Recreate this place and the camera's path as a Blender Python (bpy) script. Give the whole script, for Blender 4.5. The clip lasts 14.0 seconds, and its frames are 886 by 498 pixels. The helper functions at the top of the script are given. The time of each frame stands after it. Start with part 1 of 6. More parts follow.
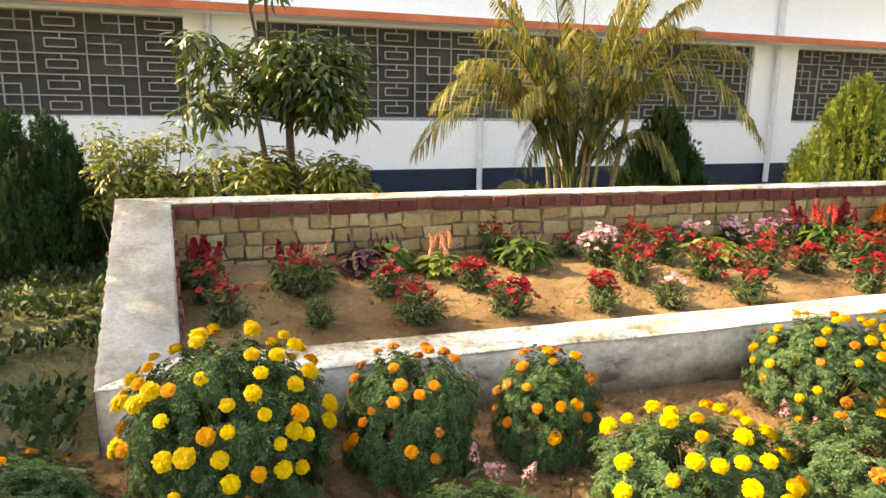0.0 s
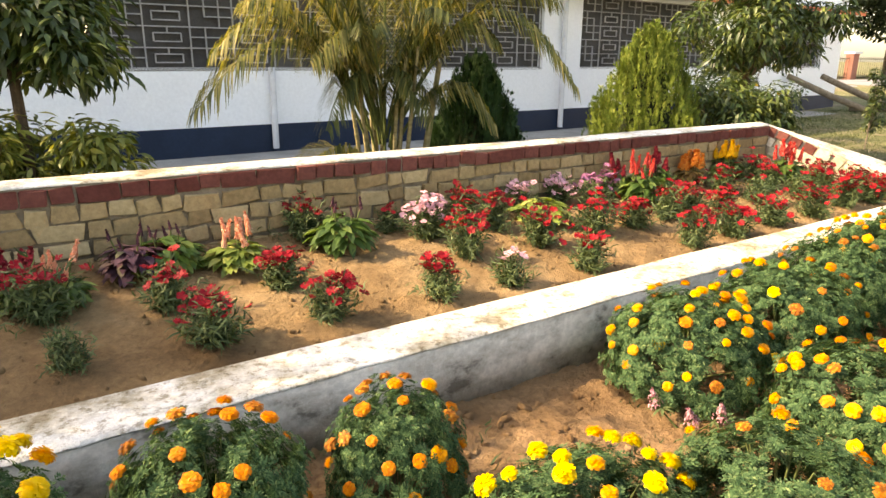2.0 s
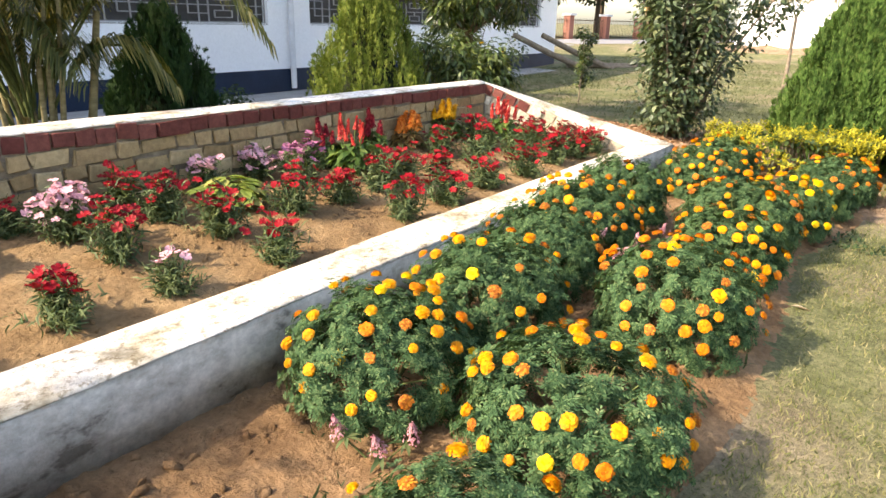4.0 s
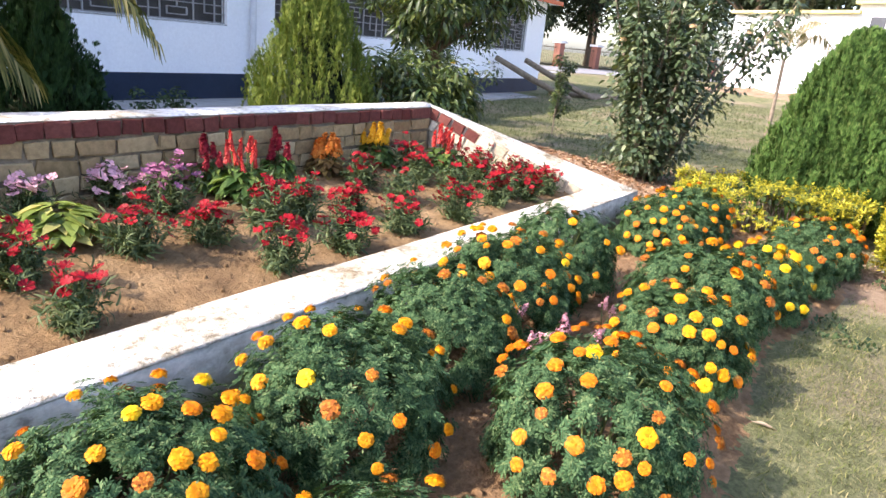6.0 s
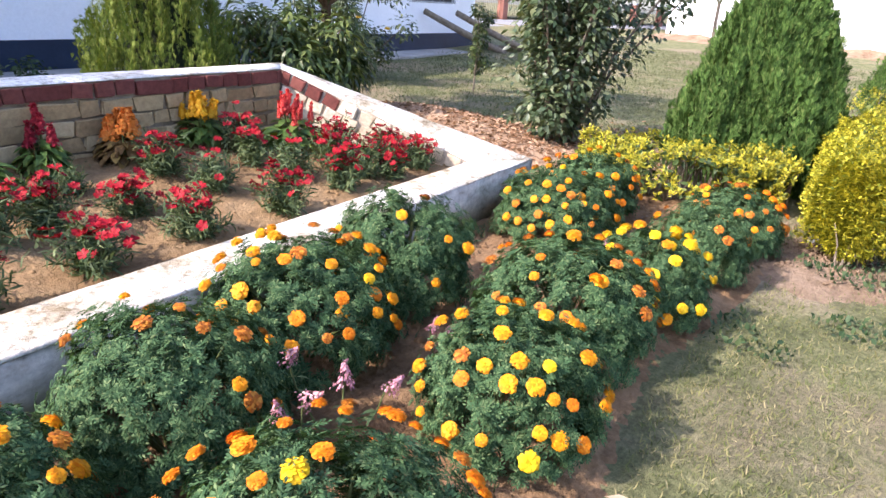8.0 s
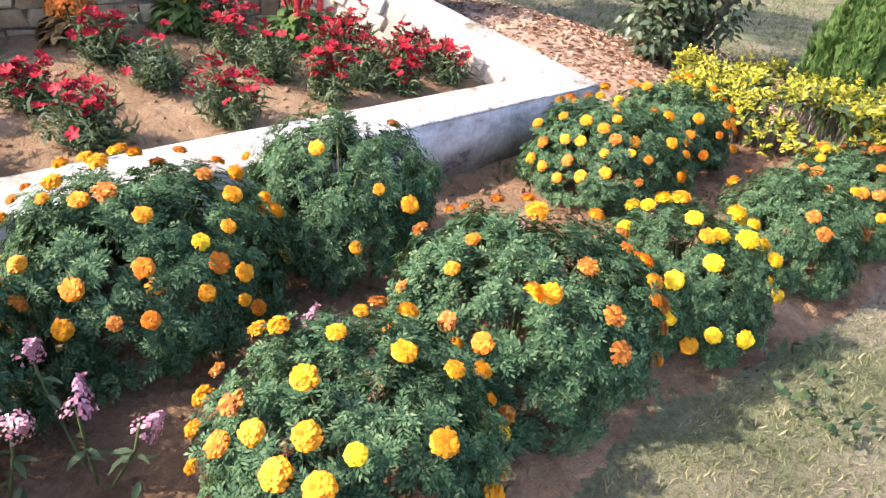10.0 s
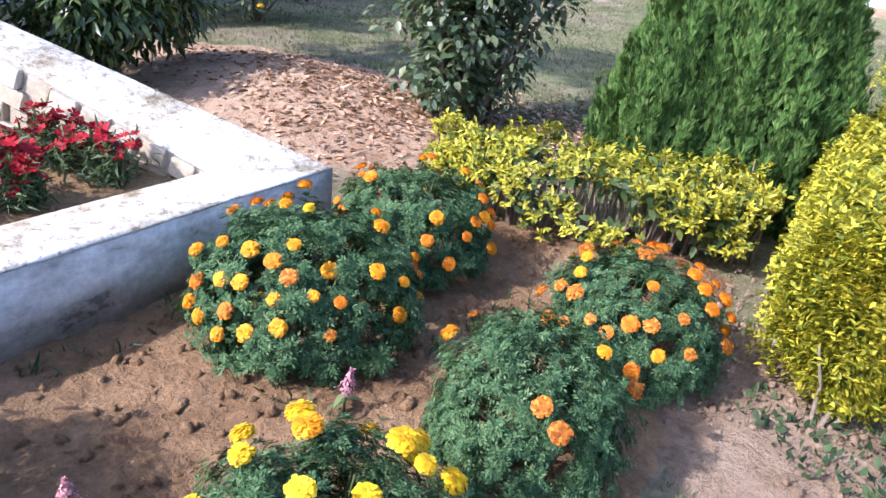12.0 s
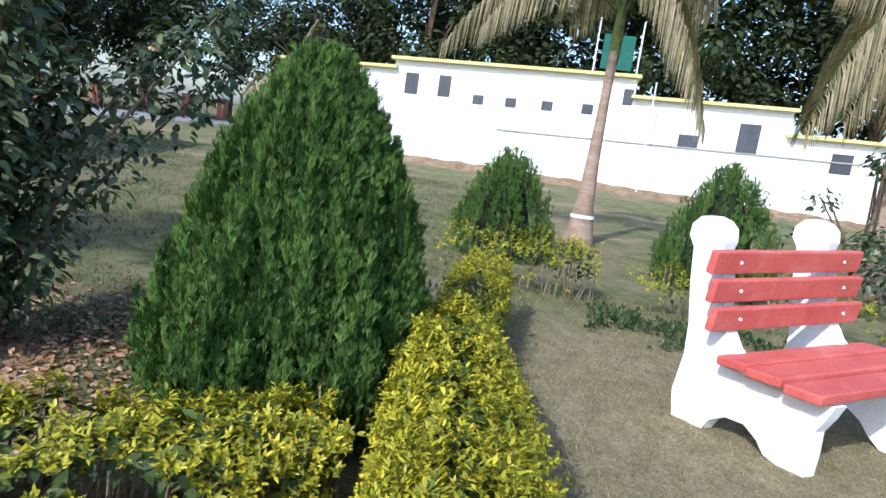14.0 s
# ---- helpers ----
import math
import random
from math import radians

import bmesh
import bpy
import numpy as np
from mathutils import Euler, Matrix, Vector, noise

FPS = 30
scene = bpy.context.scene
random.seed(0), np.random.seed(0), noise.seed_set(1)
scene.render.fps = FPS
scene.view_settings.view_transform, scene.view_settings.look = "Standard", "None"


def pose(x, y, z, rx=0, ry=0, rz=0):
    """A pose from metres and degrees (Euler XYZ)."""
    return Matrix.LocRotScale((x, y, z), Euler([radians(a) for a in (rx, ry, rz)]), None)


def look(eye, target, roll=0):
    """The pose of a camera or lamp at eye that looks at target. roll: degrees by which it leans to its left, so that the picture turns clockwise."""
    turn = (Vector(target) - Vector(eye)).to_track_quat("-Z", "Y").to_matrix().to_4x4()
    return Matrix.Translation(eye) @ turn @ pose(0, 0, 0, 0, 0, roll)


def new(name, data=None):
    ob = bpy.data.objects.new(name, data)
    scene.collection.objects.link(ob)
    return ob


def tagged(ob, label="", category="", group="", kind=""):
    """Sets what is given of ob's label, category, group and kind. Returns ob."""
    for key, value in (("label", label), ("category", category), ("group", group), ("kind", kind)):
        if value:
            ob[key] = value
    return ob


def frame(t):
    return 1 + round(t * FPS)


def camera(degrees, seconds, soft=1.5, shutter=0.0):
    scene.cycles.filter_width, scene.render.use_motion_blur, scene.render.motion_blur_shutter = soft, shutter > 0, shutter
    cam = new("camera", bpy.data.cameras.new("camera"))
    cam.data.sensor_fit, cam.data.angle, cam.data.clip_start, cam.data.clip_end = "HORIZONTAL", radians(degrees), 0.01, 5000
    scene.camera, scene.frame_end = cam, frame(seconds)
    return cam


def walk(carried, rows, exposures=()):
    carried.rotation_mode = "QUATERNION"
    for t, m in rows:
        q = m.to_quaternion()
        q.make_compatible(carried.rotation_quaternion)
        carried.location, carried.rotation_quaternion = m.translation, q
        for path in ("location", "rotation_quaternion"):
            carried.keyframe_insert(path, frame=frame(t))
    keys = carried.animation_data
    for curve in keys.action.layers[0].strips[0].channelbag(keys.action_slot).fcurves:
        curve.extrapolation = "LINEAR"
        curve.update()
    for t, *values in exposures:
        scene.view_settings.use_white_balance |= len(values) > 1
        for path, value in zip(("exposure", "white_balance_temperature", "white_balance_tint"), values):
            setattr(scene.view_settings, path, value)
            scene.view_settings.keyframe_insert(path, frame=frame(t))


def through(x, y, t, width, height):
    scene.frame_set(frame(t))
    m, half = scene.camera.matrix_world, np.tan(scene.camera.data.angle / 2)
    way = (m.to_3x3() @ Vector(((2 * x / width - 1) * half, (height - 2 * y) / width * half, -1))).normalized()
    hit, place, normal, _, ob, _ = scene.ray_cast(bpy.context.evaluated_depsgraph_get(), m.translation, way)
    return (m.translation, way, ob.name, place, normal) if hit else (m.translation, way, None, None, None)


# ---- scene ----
cam = camera(66.9, 14.0)
PATH = [
    (0, (1.426, 0.833, 1.315), (1.644, 2.779, 0.908), 0.7),
    (0.5, (1.434, 1.06, 1.325), (1.684, 3.003, 0.927), 0.2),
    (1, (1.503, 1.253, 1.331), (1.788, 3.178, 0.871), -0.2),
    (1.5, (1.528, 1.393, 1.336), (2.111, 3.254, 0.893), 0.1),
    (2, (1.521, 1.513, 1.33), (2.288, 3.278, 0.783), 0.4),
    (2.5, (1.562, 1.598, 1.298), (2.489, 3.233, 0.613), 0.3),
    (3, (1.729, 1.662, 1.286), (2.729, 3.226, 0.542), 0.6),
    (3.5, (1.96, 1.694, 1.298), (3.108, 3.178, 0.604), 0.8),
    (4, (2.155, 1.789, 1.291), (3.468, 3.152, 0.645), 1.3),
    (4.2, (2.251, 1.852, 1.298), (3.643, 3.156, 0.694), 2.2),
    (6.3, (3.094, 2.111, 1.271), (4.448, 3.45, 0.66), 6.1),
    (6.5, (3.174, 2.146, 1.263), (4.504, 3.494, 0.621), 5.2),
    (7, (3.413, 2.164, 1.262), (4.717, 3.52, 0.582), 4.9),
    (7.5, (3.729, 2.132, 1.29), (5.13, 3.372, 0.582), 4.5),
    (7.7, (3.843, 2.145, 1.281), (5.275, 3.359, 0.591), 3.9),
    (9.8, (4.914, 2.297, 1.145), (5.986, 3.705, 0.214), 5.6),
    (10, (5.001, 2.321, 1.144), (6.075, 3.708, 0.183), 6.4),
    (10.5, (5.299, 2.345, 1.161), (6.375, 3.73, 0.201), 8.8),
    (11, (5.539, 2.418, 1.154), (6.607, 3.807, 0.19), 7.5),
    (11.5, (5.821, 2.551, 1.167), (7.06, 3.847, 0.283), 8.4),
    (12, (6.101, 2.611, 1.181), (7.469, 3.803, 0.34), 6.4),
    (12.5, (6.38, 2.604, 1.238), (7.949, 3.611, 0.515), 6.5),
    (13, (6.579, 2.648, 1.29), (8.366, 3.288, 0.661), 7.4),
    (13.5, (6.738, 2.709, 1.342), (8.624, 3.164, 0.857), 6.5),
    (14, (6.892, 2.683, 1.401), (8.827, 3.07, 1.071), 8.2),
]
EXPOSURES = [(0.0, 2.2, 10200, 15), (1.0, 2.18, 9900, 15), (2.0, 2.12, 9400, 15), (3.0, 2.0, 8300, 14), (4.0, 1.93, 7400, 15), (7.0, 1.9, 6100, 23), (8.0, 1.87, 6050, 24), (10.0, 2.1, 6000, 28), (10.8, 2.1, 5800, 28), (12.0, 1.76, 5350, 23), (13.0, 1.42, 5250, 15), (13.5, 1.16, 5250, 10), (14.0, 0.86, 5450, 9)]
walk(cam, [(t, look(eye, target, roll)) for t, eye, target, roll in PATH], EXPOSURES)

# ---- light ----
SUN = Vector((-0.82, 0.30, 0.68)).normalized()
world = bpy.data.worlds.new("world")
scene.world = world
world.use_nodes = True
wn = world.node_tree
sky = wn.nodes.new("ShaderNodeTexSky")
sky.sky_type = "NISHITA"
sky.sun_disc = False
sky.sun_elevation = math.asin(SUN.z)
sky.sun_rotation = math.atan2(SUN.x, SUN.y)
sky.dust_density = 2.0
wn.links.new(sky.outputs[0], wn.nodes["Background"].inputs[0])
wn.nodes["Background"].inputs[1].default_value = 0.15
sun = new("sun", bpy.data.lights.new("sun", "SUN"))
sun.data.energy, sun.data.angle, sun.data.color = 2.9, radians(0.6), (1.0, 0.92, 0.78)
sun.matrix_world = look(SUN * 40, (0, 0, 0))


# ---- materials ----
def nodes_of(name, rough=0.8, spec=0.3, metal=0.0):
    m = bpy.data.materials.new(name)
    m.use_nodes = True
    n = m.node_tree
    b = n.nodes["Principled BSDF"]
    b.inputs["Roughness"].default_value = rough
    b.inputs["Metallic"].default_value = metal
    b.inputs["Specular IOR Level"].default_value = spec
    return m, n, b


def ramp(n, fac, stops):
    r = n.nodes.new("ShaderNodeValToRGB")
    e = r.color_ramp.elements
    while len(e) < len(stops):
        e.new(0.5)
    for el, (p, c) in zip(e, stops):
        el.position, el.color = p, (*c, 1)
    n.links.new(fac, r.inputs[0])
    return r.outputs[0]


def noise_fac(n, scale, detail=4.0, rough=0.6, stretch=None):
    g = n.nodes.new("ShaderNodeNewGeometry")
    src = g.outputs["Position"]
    if stretch:
        mp = n.nodes.new("ShaderNodeMapping")
        mp.inputs["Scale"].default_value = stretch
        n.links.new(src, mp.inputs[0])
        src = mp.outputs[0]
    t = n.nodes.new("ShaderNodeTexNoise")
    t.inputs["Scale"].default_value, t.inputs["Detail"].default_value, t.inputs["Roughness"].default_value = scale, detail, rough
    n.links.new(src, t.inputs["Vector"])
    return t.outputs[0]


def mix(n, fac, a, b, mode="MIX"):
    x = n.nodes.new("ShaderNodeMix")
    x.data_type, x.blend_type = "RGBA", mode
    if isinstance(fac, float):
        x.inputs[0].default_value = fac
    else:
        n.links.new(fac, x.inputs[0])
    for v, s in ((a, x.inputs[6]), (b, x.inputs[7])):
        if isinstance(v, tuple):
            s.default_value = (*v, 1)
        else:
            n.links.new(v, s)
    return x.outputs[2]


def bump(n, b, fac, strength=0.4, distance=0.01):
    k = n.nodes.new("ShaderNodeBump")
    k.inputs["Strength"].default_value, k.inputs["Distance"].default_value = strength, distance
    n.links.new(fac, k.inputs["Height"])
    n.links.new(k.outputs[0], b.inputs["Normal"])


def surface(name, stops, scale=3.0, fine=40.0, rough=0.85, spec=0.25, relief=0.4, dist=0.01, amount=0.35, metal=0.0, stretch=None):
    """Two scales of variation: broad patches and fine grain with relief."""
    m, n, b = nodes_of(name, rough, spec, metal)
    broad = ramp(n, noise_fac(n, scale, 5, 0.65, stretch), stops)
    f = noise_fac(n, fine, 6, 0.7)
    grain = ramp(n, f, [(0.3, (0.55, 0.55, 0.55)), (0.7, (1.3, 1.3, 1.3))])
    n.links.new(mix(n, amount, broad, mix(n, 1.0, broad, grain, "MULTIPLY")), b.inputs["Base Color"])
    bump(n, b, f, relief, dist)
    return m


def leafy(name, stops, rough=0.5, spec=0.35, through=0.25, warm=(1.2, 1.15, 0.45)):
    """Leaves: each island takes its own tint; some light comes through."""
    m, n, b = nodes_of(name, rough, spec)
    g = n.nodes.new("ShaderNodeNewGeometry")
    c = ramp(n, g.outputs["Random Per Island"], stops)
    c = mix(n, 0.45, c, mix(n, 1.0, c, ramp(n, noise_fac(n, 7, 3), [(0.35, (0.55, 0.6, 0.55)), (0.65, (1.3, 1.25, 1.2))]), "MULTIPLY"))
    n.links.new(c, b.inputs["Base Color"])
    tr = n.nodes.new("ShaderNodeBsdfTranslucent")
    n.links.new(mix(n, 1.0, c, warm, "MULTIPLY"), tr.inputs[0])
    ms = n.nodes.new("ShaderNodeMixShader")
    ms.inputs[0].default_value = through
    n.links.new(b.outputs[0], ms.inputs[1])
    n.links.new(tr.outputs[0], ms.inputs[2])
    n.links.new(ms.outputs[0], n.nodes["Material Output"].inputs[0])
    return m


def petals(name, a, b_, c, through=0.2):
    """Petals: shade varies petal by petal and flower by flower."""
    m, n, b = nodes_of(name, 0.6, 0.2)
    g = n.nodes.new("ShaderNodeNewGeometry")
    o = n.nodes.new("ShaderNodeObjectInfo")
    c1 = ramp(n, g.outputs["Random Per Island"], [(0.0, a), (0.6, b_), (1.0, c)])
    c2 = ramp(n, o.outputs["Random"], [(0.0, (0.78, 0.72, 0.75)), (1.0, (1.12, 1.08, 1.0))])
    col = mix(n, 1.0, c1, c2, "MULTIPLY")
    n.links.new(col, b.inputs["Base Color"])
    tr = n.nodes.new("ShaderNodeBsdfTranslucent")
    n.links.new(col, tr.inputs[0])
    ms = n.nodes.new("ShaderNodeMixShader")
    ms.inputs[0].default_value = through
    n.links.new(b.outputs[0], ms.inputs[1])
    n.links.new(tr.outputs[0], ms.inputs[2])
    n.links.new(ms.outputs[0], n.nodes["Material Output"].inputs[0])
    return m


LIME = surface("white_limewash", [(0.34, (0.36, 0.31, 0.22)), (0.44, (0.60, 0.56, 0.47)), (0.54, (0.77, 0.75, 0.70))], 4.5, 45, 0.92, 0.12, 0.9, 0.014, 0.6)
# stained limewash, greyed below LIME so its colour also carries the left coping's shade
LIMESHADED = surface("stained_shaded_limewash", [(0.34, (0.34, 0.30, 0.24)), (0.5, (0.48, 0.45, 0.39)), (0.66, (0.58, 0.56, 0.52))], 3.5, 45, 0.92, 0.12, 0.9, 0.014, 0.6)
PLASTER = surface("grey_cement_plaster", [(0.35, (0.19, 0.17, 0.14)), (0.42, (0.41, 0.375, 0.315)), (0.50, (0.48, 0.445, 0.38)), (0.62, (0.63, 0.59, 0.515))], 5, 35, 0.9, 0.15, 0.6, 0.01, 0.5, stretch=(1, 1, 1.8))
lime_n = LIME.node_tree
lime_b = lime_n.nodes["Principled BSDF"]
lime_c = lime_b.inputs["Base Color"].links[0].from_socket
lime_s = ramp(lime_n, noise_fac(lime_n, 1.1, 5, 0.7), [(0.38, (0.80, 0.755, 0.67)), (0.54, (1.04, 1.04, 1.03))])
lime_p = ramp(lime_n, noise_fac(lime_n, 26, 6, 0.75), [(0.38, (0.50, 0.455, 0.38)), (0.49, (1.0, 1.0, 1.0))])
lime_n.links.new(mix(lime_n, 1.0, mix(lime_n, 1.0, lime_c, lime_s, "MULTIPLY"), lime_p, "MULTIPLY"), lime_b.inputs["Base Color"])
CREAMMORTAR = surface("cream_mortar", [(0.3, (0.26, 0.21, 0.15)), (0.7, (0.46, 0.39, 0.30))], 8, 70, 0.95, 0.1, 0.7, 0.01, 0.5)
MORTAR = surface("mortar", [(0.3, (0.10, 0.078, 0.052)), (0.7, (0.25, 0.20, 0.14))], 8, 70, 0.95, 0.1, 0.7, 0.01, 0.5)


def brick_material(name, stops):
    m, n, b = nodes_of(name, 0.92, 0.12)
    o = n.nodes.new("ShaderNodeObjectInfo")
    c = ramp(n, o.outputs["Random"], stops)
    f = noise_fac(n, 30, 6, 0.7)
    c = mix(n, 0.6, c, mix(n, 1.0, c, ramp(n, f, [(0.3, (0.5, 0.48, 0.45)), (0.65, (1.25, 1.2, 1.15))]), "MULTIPLY"))
    n.links.new(c, b.inputs["Base Color"])
    bump(n, b, f, 0.7, 0.008)
    return m


YBRICK = brick_material("buff_brick", [(0.0, (0.25, 0.175, 0.09)), (0.5, (0.34, 0.25, 0.135)), (1.0, (0.42, 0.33, 0.19))])
CREAMBRICK = brick_material("cream_brick", [(0.0, (0.36, 0.29, 0.20)), (0.5, (0.48, 0.41, 0.30)), (1.0, (0.58, 0.53, 0.43))])
RBRICK = brick_material("red_painted_brick", [(0.0, (0.115, 0.037, 0.031)), (1.0, (0.17, 0.062, 0.05))])
SOIL = surface("dry_sandy_soil", [(0.30, (0.14, 0.085, 0.042)), (0.5, (0.245, 0.155, 0.076)), (0.70, (0.345, 0.235, 0.125))], 2.2, 38, 0.97, 0.08, 1.0, 0.02, 0.6)
DARKSOIL = surface("dug_garden_soil", [(0.28, (0.13, 0.075, 0.038)), (0.5, (0.25, 0.152, 0.078)), (0.75, (0.37, 0.24, 0.135))], 2.5, 32, 0.97, 0.08, 1.0, 0.03, 0.7)
PAINT = surface("white_wall_paint", [(0.3, (0.83, 0.845, 0.87)), (0.6, (0.88, 0.895, 0.91))], 0.8, 25, 0.75, 0.25, 0.12, 0.004, 0.15, stretch=(1, 1, 0.4))
NAVY = surface("navy_band_paint", [(0.3, (0.007, 0.017, 0.040)), (0.65, (0.011, 0.026, 0.058))], 2, 30, 0.6, 0.3, 0.15, 0.004, 0.3)
ORANGE = surface("orange_fascia_paint", [(0.3, (0.52, 0.13, 0.06)), (0.65, (0.66, 0.19, 0.09))], 2, 30, 0.7, 0.25, 0.15, 0.004, 0.3)
GRILLE = surface("grey_painted_grille", [(0.3, (0.26, 0.26, 0.26)), (0.7, (0.38, 0.37, 0.36))], 3, 40, 0.7, 0.3, 0.2, 0.003, 0.3)
# dark grey that carries the darkness of the rooms behind the windows
ROOMDARK = surface("painted_room_darkness", [(0.3, (0.055, 0.052, 0.05)), (0.7, (0.10, 0.094, 0.09))], 1.5, 60, 0.85, 0.2, 0.3, 0.003, 0.4)
CONCRETE = surface("concrete_apron", [(0.3, (0.26, 0.25, 0.23)), (0.7, (0.42, 0.41, 0.38))], 1.5, 30, 0.92, 0.15, 0.4, 0.006, 0.4)
PIPE = surface("white_plastic_pipe", [(0.3, (0.55, 0.57, 0.6)), (0.7, (0.7, 0.72, 0.75))], 3, 30, 0.5, 0.4, 0.1, 0.003, 0.2)
BARK = surface("brown_bark", [(0.3, (0.06, 0.045, 0.03)), (0.7, (0.16, 0.12, 0.085))], 12, 60, 0.95, 0.1, 0.8, 0.01, 0.6, stretch=(1, 1, 0.25))
STEM = surface("green_stem", [(0.3, (0.05, 0.07, 0.02)), (0.7, (0.13, 0.15, 0.05))], 12, 60, 0.8, 0.2, 0.4, 0.004, 0.4)
TWIG = surface("dry_twig", [(0.3, (0.13, 0.10, 0.07)), (0.7, (0.28, 0.23, 0.17))], 12, 60, 0.9, 0.15, 0.5, 0.004, 0.5)
PALMBARK = surface("tan_palm_trunk", [(0.3, (0.20, 0.14, 0.105)), (0.7, (0.37, 0.28, 0.22))], 3, 40, 0.92, 0.15, 0.6, 0.01, 0.5, stretch=(1, 1, 3))
BENCHWHITE = surface("white_painted_concrete", [(0.3, (0.74, 0.75, 0.77)), (0.65, (0.85, 0.85, 0.86))], 4, 35, 0.75, 0.25, 0.25, 0.005, 0.2)
BENCHRED = surface("red_painted_slat", [(0.3, (0.42, 0.075, 0.065)), (0.55, (0.50, 0.11, 0.095)), (0.75, (0.54, 0.18, 0.155))], 5, 50, 0.55, 0.35, 0.25, 0.004, 0.4)
FARWHITE = surface("far_whitewash", [(0.3, (0.74, 0.76, 0.79)), (0.6, (0.84, 0.85, 0.87))], 0.4, 8, 0.85, 0.2, 0.1, 0.01, 0.2)
FARYELLOW = surface("yellow_coping_paint", [(0.3, (0.50, 0.44, 0.16)), (0.7, (0.62, 0.57, 0.28))], 1, 10, 0.8, 0.2, 0.1, 0.01, 0.3)
DARKGAP = surface("dark_window_opening", [(0.3, (0.03, 0.035, 0.045)), (0.7, (0.07, 0.075, 0.09))], 1, 10, 0.4, 0.5, 0.05, 0.01, 0.3)
GREENCLOTH = surface("green_shade_cloth", [(0.3, (0.015, 0.08, 0.065)), (0.7, (0.025, 0.12, 0.10))], 2, 30, 0.8, 0.2, 0.2, 0.005, 0.3)
ROAD = surface("grey_road", [(0.3, (0.20, 0.20, 0.21)), (0.7, (0.30, 0.30, 0.31))], 0.5, 20, 0.95, 0.1, 0.2, 0.01, 0.3)
TERRA = surface("terracotta_pillar_paint", [(0.3, (0.30, 0.13, 0.095)), (0.7, (0.40, 0.19, 0.14))], 1, 15, 0.85, 0.2, 0.2, 0.01, 0.3)

MARILEAF = leafy("marigold_leaf", [(0.0, (0.021, 0.053, 0.022)), (0.5, (0.058, 0.119, 0.051)), (0.85, (0.102, 0.172, 0.072)), (1.0, (0.165, 0.222, 0.098))], 0.75, 0.12, 0.2)
TUFT = leafy("dianthus_leaf", [(0.0, (0.03, 0.055, 0.02)), (0.6, (0.075, 0.11, 0.042)), (1.0, (0.14, 0.17, 0.07))], 0.6, 0.25, 0.2)
BROAD = leafy("broad_leaf", [(0.0, (0.04, 0.085, 0.018)), (0.6, (0.10, 0.17, 0.035)), (1.0, (0.22, 0.27, 0.07))], 0.5, 0.35, 0.3)
PURPLELEAF = leafy("purple_leaf", [(0.0, (0.05, 0.02, 0.035)), (0.6, (0.09, 0.04, 0.05)), (1.0, (0.10, 0.12, 0.05))], 0.6, 0.25, 0.15)
PALELEAF = leafy("pale_broad_leaf", [(0.0, (0.10, 0.15, 0.03)), (0.6, (0.22, 0.28, 0.06)), (1.0, (0.40, 0.36, 0.12))], 0.5, 0.3, 0.3)
RUSTLEAF = leafy("rusty_leaf", [(0.0, (0.10, 0.06, 0.025)), (0.6, (0.20, 0.12, 0.04)), (1.0, (0.30, 0.20, 0.06))], 0.6, 0.2, 0.2)
THUJA = leafy("thuja_spray", [(0.0, (0.024, 0.056, 0.014)), (0.5, (0.064, 0.13, 0.029)), (0.85, (0.11, 0.19, 0.043)), (1.0, (0.165, 0.205, 0.07))], 0.8, 0.12, 0.2)
THUJADARK = leafy("dark_thuja_spray", [(0.0, (0.012, 0.032, 0.010)), (0.6, (0.025, 0.062, 0.017)), (1.0, (0.045, 0.09, 0.025))], 0.7, 0.2, 0.1)
THUJAGOLD = leafy("golden_thuja_spray", [(0.0, (0.05, 0.085, 0.014)), (0.5, (0.125, 0.175, 0.026)), (0.85, (0.20, 0.245, 0.04)), (1.0, (0.26, 0.26, 0.07))], 0.7, 0.2, 0.2)
GOLDHEDGE = leafy("golden_duranta_leaf", [(0.0, (0.09, 0.12, 0.012)), (0.35, (0.26, 0.265, 0.018)), (0.75, (0.48, 0.42, 0.024)), (1.0, (0.61, 0.53, 0.05))], 0.5, 0.35, 0.3, (1.1, 1.1, 0.4))
GREENHEDGE = leafy("duranta_inner_leaf", [(0.0, (0.025, 0.05, 0.012)), (0.6, (0.06, 0.095, 0.02)), (1.0, (0.16, 0.18, 0.03))], 0.55, 0.3, 0.2)
ROSELEAF = leafy("dark_rose_leaf", [(0.0, (0.03, 0.055, 0.025)), (0.6, (0.075, 0.112, 0.052)), (1.0, (0.17, 0.195, 0.10))], 0.42, 0.45, 0.25)
MANGO = leafy("lance_leaf", [(0.0, (0.02, 0.042, 0.012)), (0.6, (0.055, 0.09, 0.022)), (1.0, (0.16, 0.19, 0.05))], 0.4, 0.45, 0.25)
SHRUBLEAF = leafy("yellowish_shrub_leaf", [(0.0, (0.06, 0.09, 0.018)), (0.5, (0.17, 0.20, 0.04)), (1.0, (0.30, 0.30, 0.08))], 0.45, 0.4, 0.3)
ARECA = leafy("areca_leaflet", [(0.0, (0.05, 0.068, 0.018)), (0.4, (0.14, 0.15, 0.04)), (0.75, (0.30, 0.26, 0.085)), (1.0, (0.50, 0.40, 0.18))], 0.5, 0.35, 0.4)
ARECAGREEN = leafy("green_areca_leaflet", [(0.0, (0.03, 0.045, 0.014)), (0.6, (0.09, 0.105, 0.03)), (1.0, (0.24, 0.21, 0.08))], 0.5, 0.35, 0.3)
